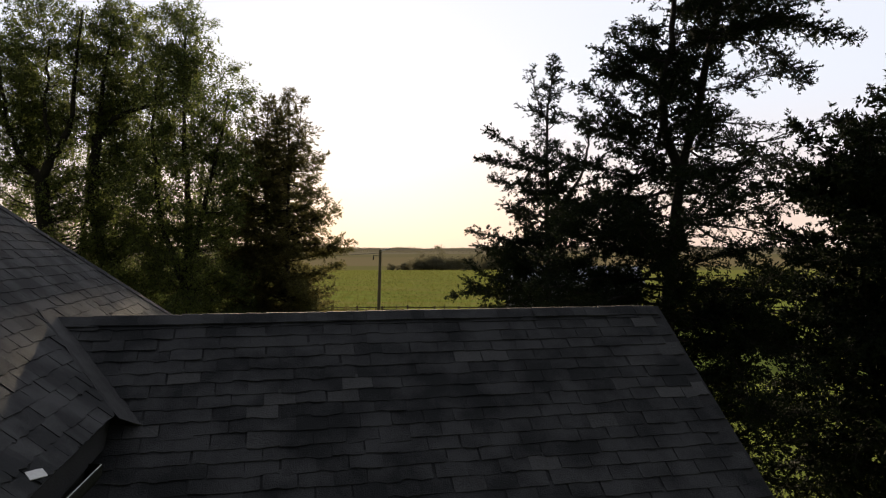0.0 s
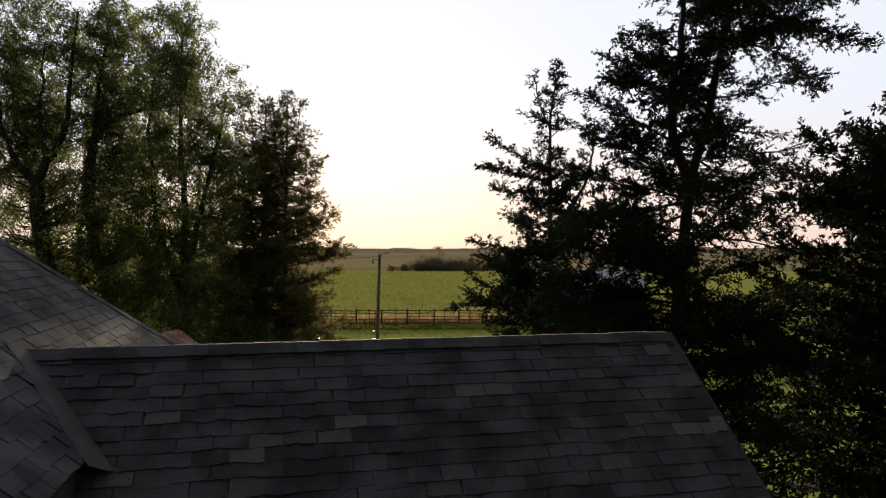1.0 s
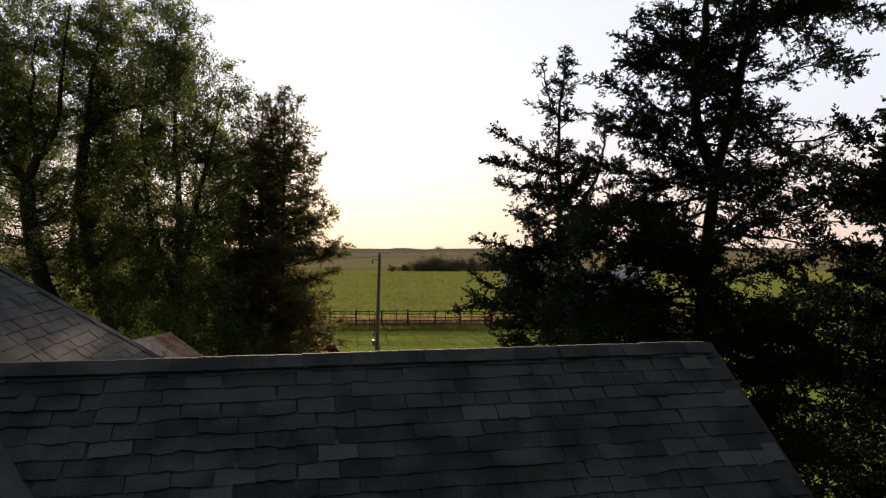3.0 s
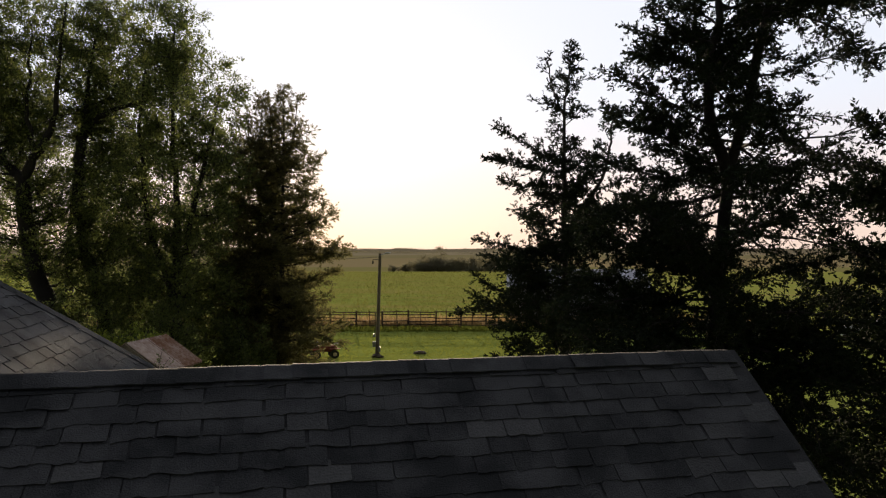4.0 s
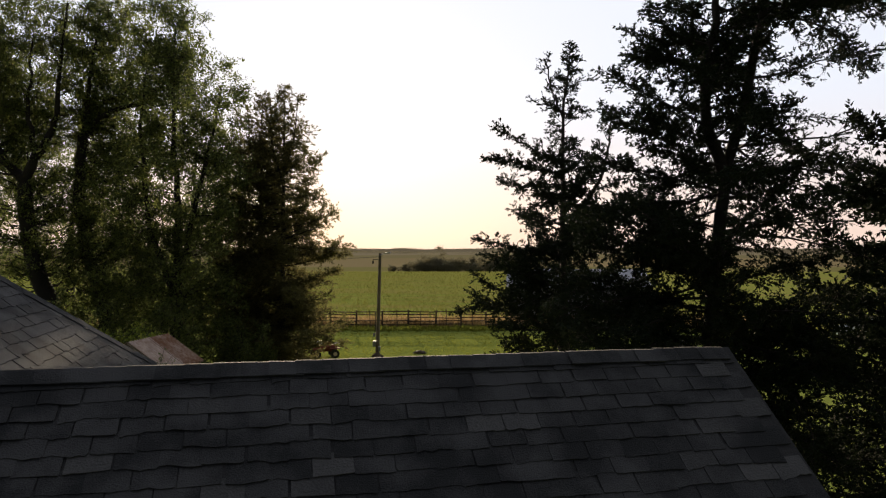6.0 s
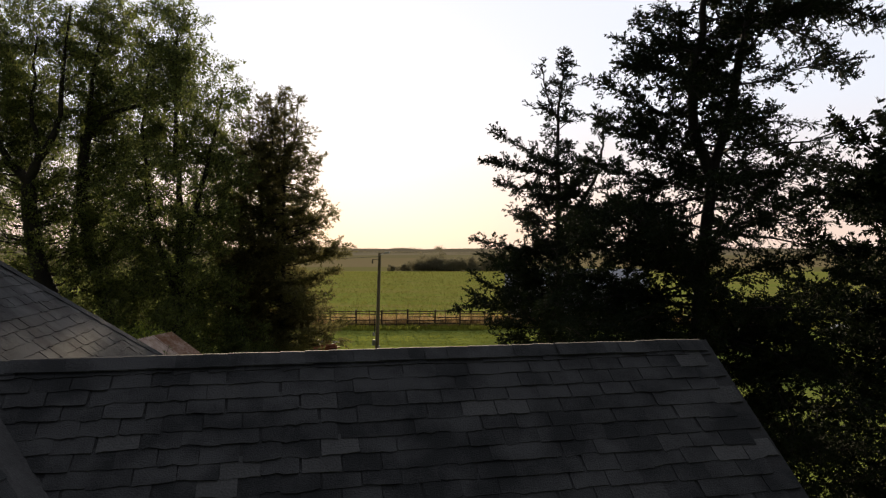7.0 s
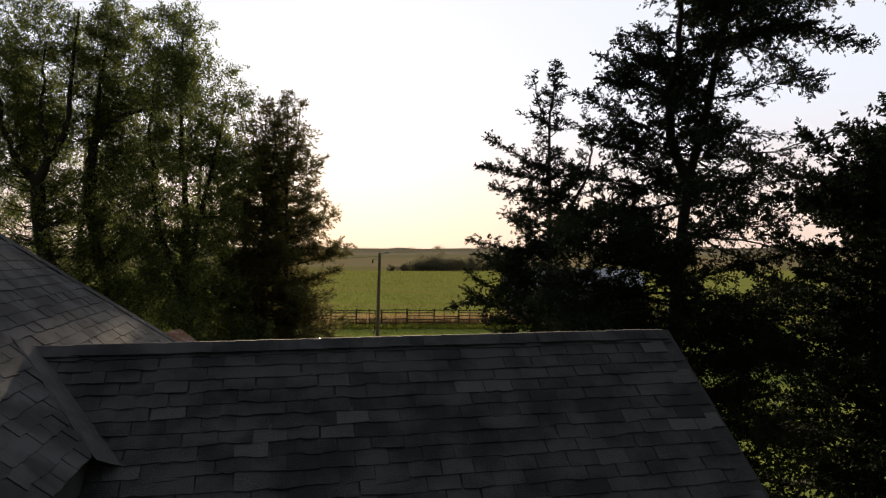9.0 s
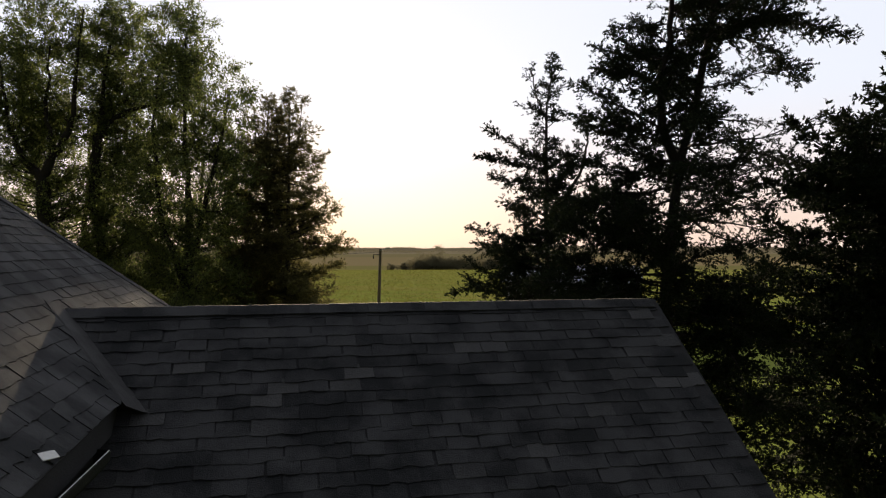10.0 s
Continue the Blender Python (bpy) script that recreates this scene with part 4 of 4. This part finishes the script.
tufts("crop_plants", "rows of leafy green crop in the field", 21000, lambda r, n: -40 + 80 * r.random(n), lambda r, n: 73 + 190 * r.random(n) ** 1.3, 0.36, 0.08, 3, CROP, 81, "crop")
tufts("tall_grass", "tall unmown grass and weeds along the fence", 5000, lambda r, n: -35 + 70 * r.random(n), lambda r, n: 67.6 + 2.6 * r.random(n), 0.42, 0.06, 4, GRASS, 82, "grass")


def machine_shed():
    s = thing("machine_shed", pose(14, 78, 0, 0, 0, -6), "long pale sheet-metal machine shed", "shed")
    part("wall", boxes(((-7, -4, 0), (7, 4, 4.0))), PALE_METAL, s)
    b = bmesh.new()
    for side in (-1, 1):
        c = [(-7.3, 0, 5.6), (7.3, 0, 5.6), (7.3, side * 4.4, 3.9), (-7.3, side * 4.4, 3.9)]
        b.faces.new([b.verts.new(p) for p in c])
    part("roof", b, PALE_METAL, s).modifiers.new("thickness", "SOLIDIFY").thickness = 0.05


machine_shed()
tufts("lawn_grass", "short sunlit lawn grass", 19000, lambda r, n: -14 + 26 * r.random(n), lambda r, n: 36 + 31 * r.random(n), 0.09, 0.045, 3, GRASS, 83, "grass")


def quad_bike():
    """A low four-wheeled bike, half hidden by the spruce."""
    t = thing("quad_bike", pose(-8.6, 52.5, 0, 0, 0, 20), "faded dark red quad bike with a pale seat and racks", "quad bike")
    part("body", boxes(((-0.85, -0.32, 0.45), (0.85, 0.32, 0.9)), bevel=0.1), RED_PAINT, t)
    part("tank", boxes(((-0.1, -0.2, 0.85), (0.45, 0.2, 1.15)), bevel=0.08), RED_PAINT, t)
    part("seat", boxes(((-0.75, -0.2, 0.95), (0.0, 0.2, 1.22)), bevel=0.07), ALUMINIUM, t, "pale grey seat")
    for x0, x1 in ((-1.15, -0.72), (0.6, 1.15)):
        b = bmesh.new()
        for y in (-0.4, -0.13, 0.13, 0.4):
            rod(b, (x0, y, 1.0), (x1, y, 1.0), 0.02, 0.02, 8)
        for x in (x0, x1):
            rod(b, (x, -0.42, 1.0), (x, 0.42, 1.0), 0.02, 0.02, 8)
            rod(b, (x, 0, 0.7), (x, 0, 1.0), 0.02, 0.02, 8)
        part("rack", b, ALUMINIUM, t, "pale tube rack")
    b = bmesh.new()
    rod(b, (0.4, 0, 1.1), (0.3, 0, 1.35), 0.03, 0.025, 8)
    rod(b, (0.3, -0.42, 1.38), (0.3, 0.42, 1.38), 0.022, 0.022, 8)
    part("handlebar", b, RUBBER, t)
    for s in (-1, 1):
        for x in (-0.65, 0.65):
            b = bmesh.new()
            rod(b, (x, s * 0.38, 0.3), (x, s * 0.6, 0.3), 0.3, 0.3, 20)
            wheel = part("wheel", b, RUBBER, t)
            b = bmesh.new()
            rod(b, (x, s * 0.59, 0.3), (x, s * 0.615, 0.3), 0.15, 0.13, 16)
            part("rim", b, RUST, wheel, "rusty wheel rim")
            part("fender", boxes(((x - 0.38, s * 0.5 - 0.16, 0.66), (x + 0.38, s * 0.5 + 0.16, 0.72)), bevel=0.025), RED_PAINT, t)


quad_bike()


def mound(x, y, r, h, seed):
    """A low soil-coloured heap on the grass."""
    b = bmesh.new()
    bmesh.ops.create_icosphere(b, subdivisions=3, radius=1.0)
    for v in b.verts:
        k = 1 + 0.35 * noise.noise(v.co * 2.1 + Vector((seed, 0, 0)))
        v.co = Vector((v.co.x * r * k, v.co.y * r * 0.7 * k, max(-0.1, v.co.z * h * k)))
    bmesh.ops.recalc_face_normals(b, faces=b.faces)
    me = bpy.data.meshes.new("lawn_mound")
    b.to_mesh(me), b.free()
    me.materials.append(SOIL)
    ob = tagged(new("lawn_mound", me), "small dark mound on the lawn", "mound")
    ob.matrix_world = pose(x, y, land(x, y))


mound(-1.9, 54.5, 0.5, 0.22, 3)
# this heap stands in for the dark weed clump at the pole's foot
mound(-4.85, 52.8, 0.42, 0.28, 8)
tufts("dry_grass", "dry straw-coloured grass behind the fence", 5500, lambda r, n: -34 + 66 * r.random(n), lambda r, n: 70.4 + 4 * r.random(n), 0.95, 0.06, 5, STRAW, 84, "grass")


def pickup():
    """White pickup parked beyond the trees."""
    t = thing("pickup_truck", pose(36, 62, 0, 0, 0, 12), "white pickup truck parked on the grass", "truck")
    part("body", boxes(((-2.7, -0.95, 0.5), (2.7, 0.95, 1.05)), bevel=0.08), WHITE_PAINT, t)
    part("cab", boxes(((-0.6, -0.88, 1.03), (1.2, 0.88, 1.78)), bevel=0.16), WHITE_PAINT, t)
    part("bed_side", boxes(((-2.7, -0.95, 1.0), (-0.65, -0.87, 1.3)), bevel=0.02), WHITE_PAINT, t)
    part("bed_side", boxes(((-2.7, 0.87, 1.0), (-0.65, 0.95, 1.3)), bevel=0.02), WHITE_PAINT, t)
    part("side_window", boxes(((-0.4, -0.9, 1.32), (0.95, -0.87, 1.65)), bevel=0.01), WINDOW_GLASS, t, "dark side window")
    for x in (-1.7, 1.7):
        for s in (-1, 1):
            b = bmesh.new()
            rod(b, (x, s * 0.72, 0.38), (x, s * 0.98, 0.38), 0.38, 0.38, 20)
            wheel = part("wheel", b, RUBBER, t)
            b = bmesh.new()
            rod(b, (x, s * 0.97, 0.38), (x, s * 1.0, 0.38), 0.22, 0.2, 14)
            part("rim", b, ALUMINIUM, wheel)


pickup()


def overhead_wire():
    w = Tubes()
    p, q = np.array((-4.7, 53, 7.2)), np.array((-45, 75, 7.6))
    t = np.linspace(0, 1, 16)[:, None]
    w.add(p + (q - p) * t - np.array((0, 0, 0.9)) * np.sin(t * math.pi), np.full(16, 0.012), 4)
    tagged(new("overhead_wire", w.mesh("overhead_wire", RUBBER)), "thin dark overhead wire from the yard pole", "wire")


overhead_wire()


# ---- shingles, laid piece by piece ----
TAB, EXPOSE = 0.278, 0.143


def shingle_shape(rng, slack, worn=1.0):
    """Corners of one worn tab and its edges: x across, y up the slope from its lower edge, z proud of the deck."""
    w, top = TAB / 2 - slack - slack * rng.random() ** 2, EXPOSE * 1.3
    tilt = rng.normal() * 0.003 * worn
    bite = 0.02 * rng.random() if rng.random() < 0.1 * worn ** 2 else 0.0
    c = [(-w, top), (-w + rng.normal() * 0.0015, 0.008 + 0.008 * rng.random())]
    c += [(-w + 0.002 + 0.012 * worn * rng.random() ** 3, rng.normal() * 0.003 - tilt)]
    c += [(w * x, rng.normal() * 0.003 * worn + tilt * x + (bite if k == 1 else 0.0)) for k, x in enumerate((-0.6, -0.2, 0.25, 0.6))]
    c += [(w - 0.002 - 0.012 * worn * rng.random() ** 3, rng.normal() * 0.003 + tilt), (w + rng.normal() * 0.0015, 0.008 + 0.008 * rng.random()), (w, top)]
    curl = 0.006 * worn * rng.random() ** 2
    up = [(x, y, 0.004 + 0.007 * max(0, 1 - y / top) + curl * max(0, 1 - y / 0.06)) for x, y in c]
    low = [(x, y, z - 0.006) for x, y, z in up]
    n = len(c)
    faces = [tuple(range(n)), tuple(range(2 * n - 1, n - 1, -1))] + [(i, i + n, (i + 1) % n + n, (i + 1) % n) for i in range(n)]
    return up + low, faces


def lay(parent, origin, across, uphill, columns, rows_, inside, single, seed, worn=(), slack=0.0028):
    """Courses of tabs over a slope. inside(u, s): whether the roof reaches there; single(u, s): whether the tab is an object of its own;
    worn: places of tabs that have lost their dark granules."""
    rng = np.random.default_rng(seed)
    shapes = [shingle_shape(rng, slack, 1.0 if k < 12 else 2.2) for k in range(24)]
    meshes = [mesh_of("shingle", v, f, SHINGLE) for v, f in shapes]
    pale = [mesh_of("shingle", v, f, SHINGLE_PALE) for v, f in shapes]
    across, uphill = Vector(across).normalized(), Vector(uphill).normalized()
    turn = Matrix((across, uphill, across.cross(uphill))).transposed().to_4x4()
    verts, faces, count = [], [], 0
    for r in range(rows_):
        s = r * EXPOSE
        sag, wave = 0.008 * rng.normal(), rng.random() * 6
        for c in range(columns):
            u = (c + (0.5 if r % 2 else 0.0) + 0.08 * rng.normal() * 0.3) * TAB
            if not inside(u, s):
                continue
            k = rng.integers(12) + (12 if rng.random() < (0.75 if u < 3.0 else 0.2) else 0)
            m = Matrix.Translation(Vector(origin) + across * u + uphill * (s + 0.003 * rng.normal() + sag * 0.4 + 0.004 * math.sin(u * 2.1 + wave))) @ turn @ pose(0, 0, 0.002 * rng.random(), rng.normal() * 0.5, rng.normal() * 0.5, rng.normal() * 0.6)
            if rng.random() < 0.012:
                m = m @ pose(0, -0.03, 0, 0, 0, rng.normal() * 4)
            if single(u, s) and count < 300:
                bare = rng.random() < 0.03 or any(abs(u - a) < TAB * 0.5 and abs(s + 0.06 - b) < EXPOSE * 0.5 for a, b in worn)
                o = new("shingle", (pale if bare else meshes)[k])
                o.parent = parent
                o.matrix_local = m
                count += 1
            else:
                n = len(verts)
                verts += [m @ Vector(v) for v in shapes[k][0]]
                faces += [tuple(i + n for i in f) for f in shapes[k][1]]
    if verts:
        o = part("shingles", mesh_of("shingles", verts, faces, SHINGLE_REST), SHINGLE_REST, parent)
        tagged(o, kind="stuff")


slope, main_slope = 1 / math.cos(math.atan(PITCH)), 1 / math.cos(math.atan(MAIN_PITCH))
wing_len = WING_HALF * slope
# wing: courses run along the ridge; u from the main house, s up from the wing's eave
lay(WING_ROOF, (0, -WING_HALF, RIDGE_Z - WING_HALF * PITCH), (1, 0, 0), (0, 1, PITCH), 24, 27,
    lambda u, s: u < RIDGE_L - 0.1 and s < wing_len - 0.07 and (u > (WING_HALF - s / slope) / VALLEY - 0.12 if s / slope > WING_HALF - EAVE_X * VALLEY - 0.1 else u > EAVE_X - 0.35),
    lambda u, s: s > wing_len - 2.25, 91, worn=((5.88, 2.6), (6.04, 2.6), (5.96, 3.6), (2.57, 2.72), (1.98, 3.43), (1.96, 2.82), (5.44, 2.8)))
# main slope beside the wing: courses run along its eave; u from the near corner, s up from the eave
main_h = MAIN_W / 2


def on_main(u, s):
    x, y = EAVE_X - s / main_slope, MAIN_NEAR + u
    if s / main_slope > main_h - 0.1 or u - 0.1 < s / main_slope or MAIN_FAR - y - 0.1 < s / main_slope:
        return False
    return not (x > 0.0 and abs(y) < x * VALLEY - 0.12)


lay(MAIN_ROOF, (EAVE_X, MAIN_NEAR, EAVE_Z), (0, 1, 0), (-1, 0, MAIN_PITCH), 37, 38, on_main, lambda u, s: 3.2 < u < 9.2 and s < 2.6, 92, slack=0.0012)

# caps over the wing's ridge and the main roof's hips
cap_run(WING_ROOF, (-0.05, 0, RIDGE_Z - 0.002), (RIDGE_L, 0, RIDGE_Z - 0.002), 0.14, 0.2, 93)
rx, top_z = EAVE_X - main_h, EAVE_Z + main_h * MAIN_PITCH
for corner, peak, seed in (((EAVE_X, MAIN_FAR, EAVE_Z + 0.02), (rx, MAIN_FAR - main_h, top_z + 0.02), 94), ((EAVE_X, MAIN_NEAR, EAVE_Z + 0.02), (rx, MAIN_NEAR + main_h, top_z + 0.02), 95), ((rx, MAIN_NEAR + main_h, top_z + 0.02), (rx, MAIN_FAR - main_h, top_z + 0.02), 96)):
    cap_run(MAIN_ROOF, corner, peak, 0.12, 0.2, seed)
# a pale torn tab, lifted at the main eave
torn = part("torn_shingle", slab(((-0.06, 0, 0), (0.05, -0.012, 0), (0.062, 0.05, 0.0), (0.03, 0.058, 0.0), (-0.045, 0.066, 0.0)), 0.005), TRIM, MAIN_ROOF, "pale torn shingle scrap")
torn.matrix_local = pose(EAVE_X - 0.01, -2.94, EAVE_Z + 0.055, 30, 0, 60)
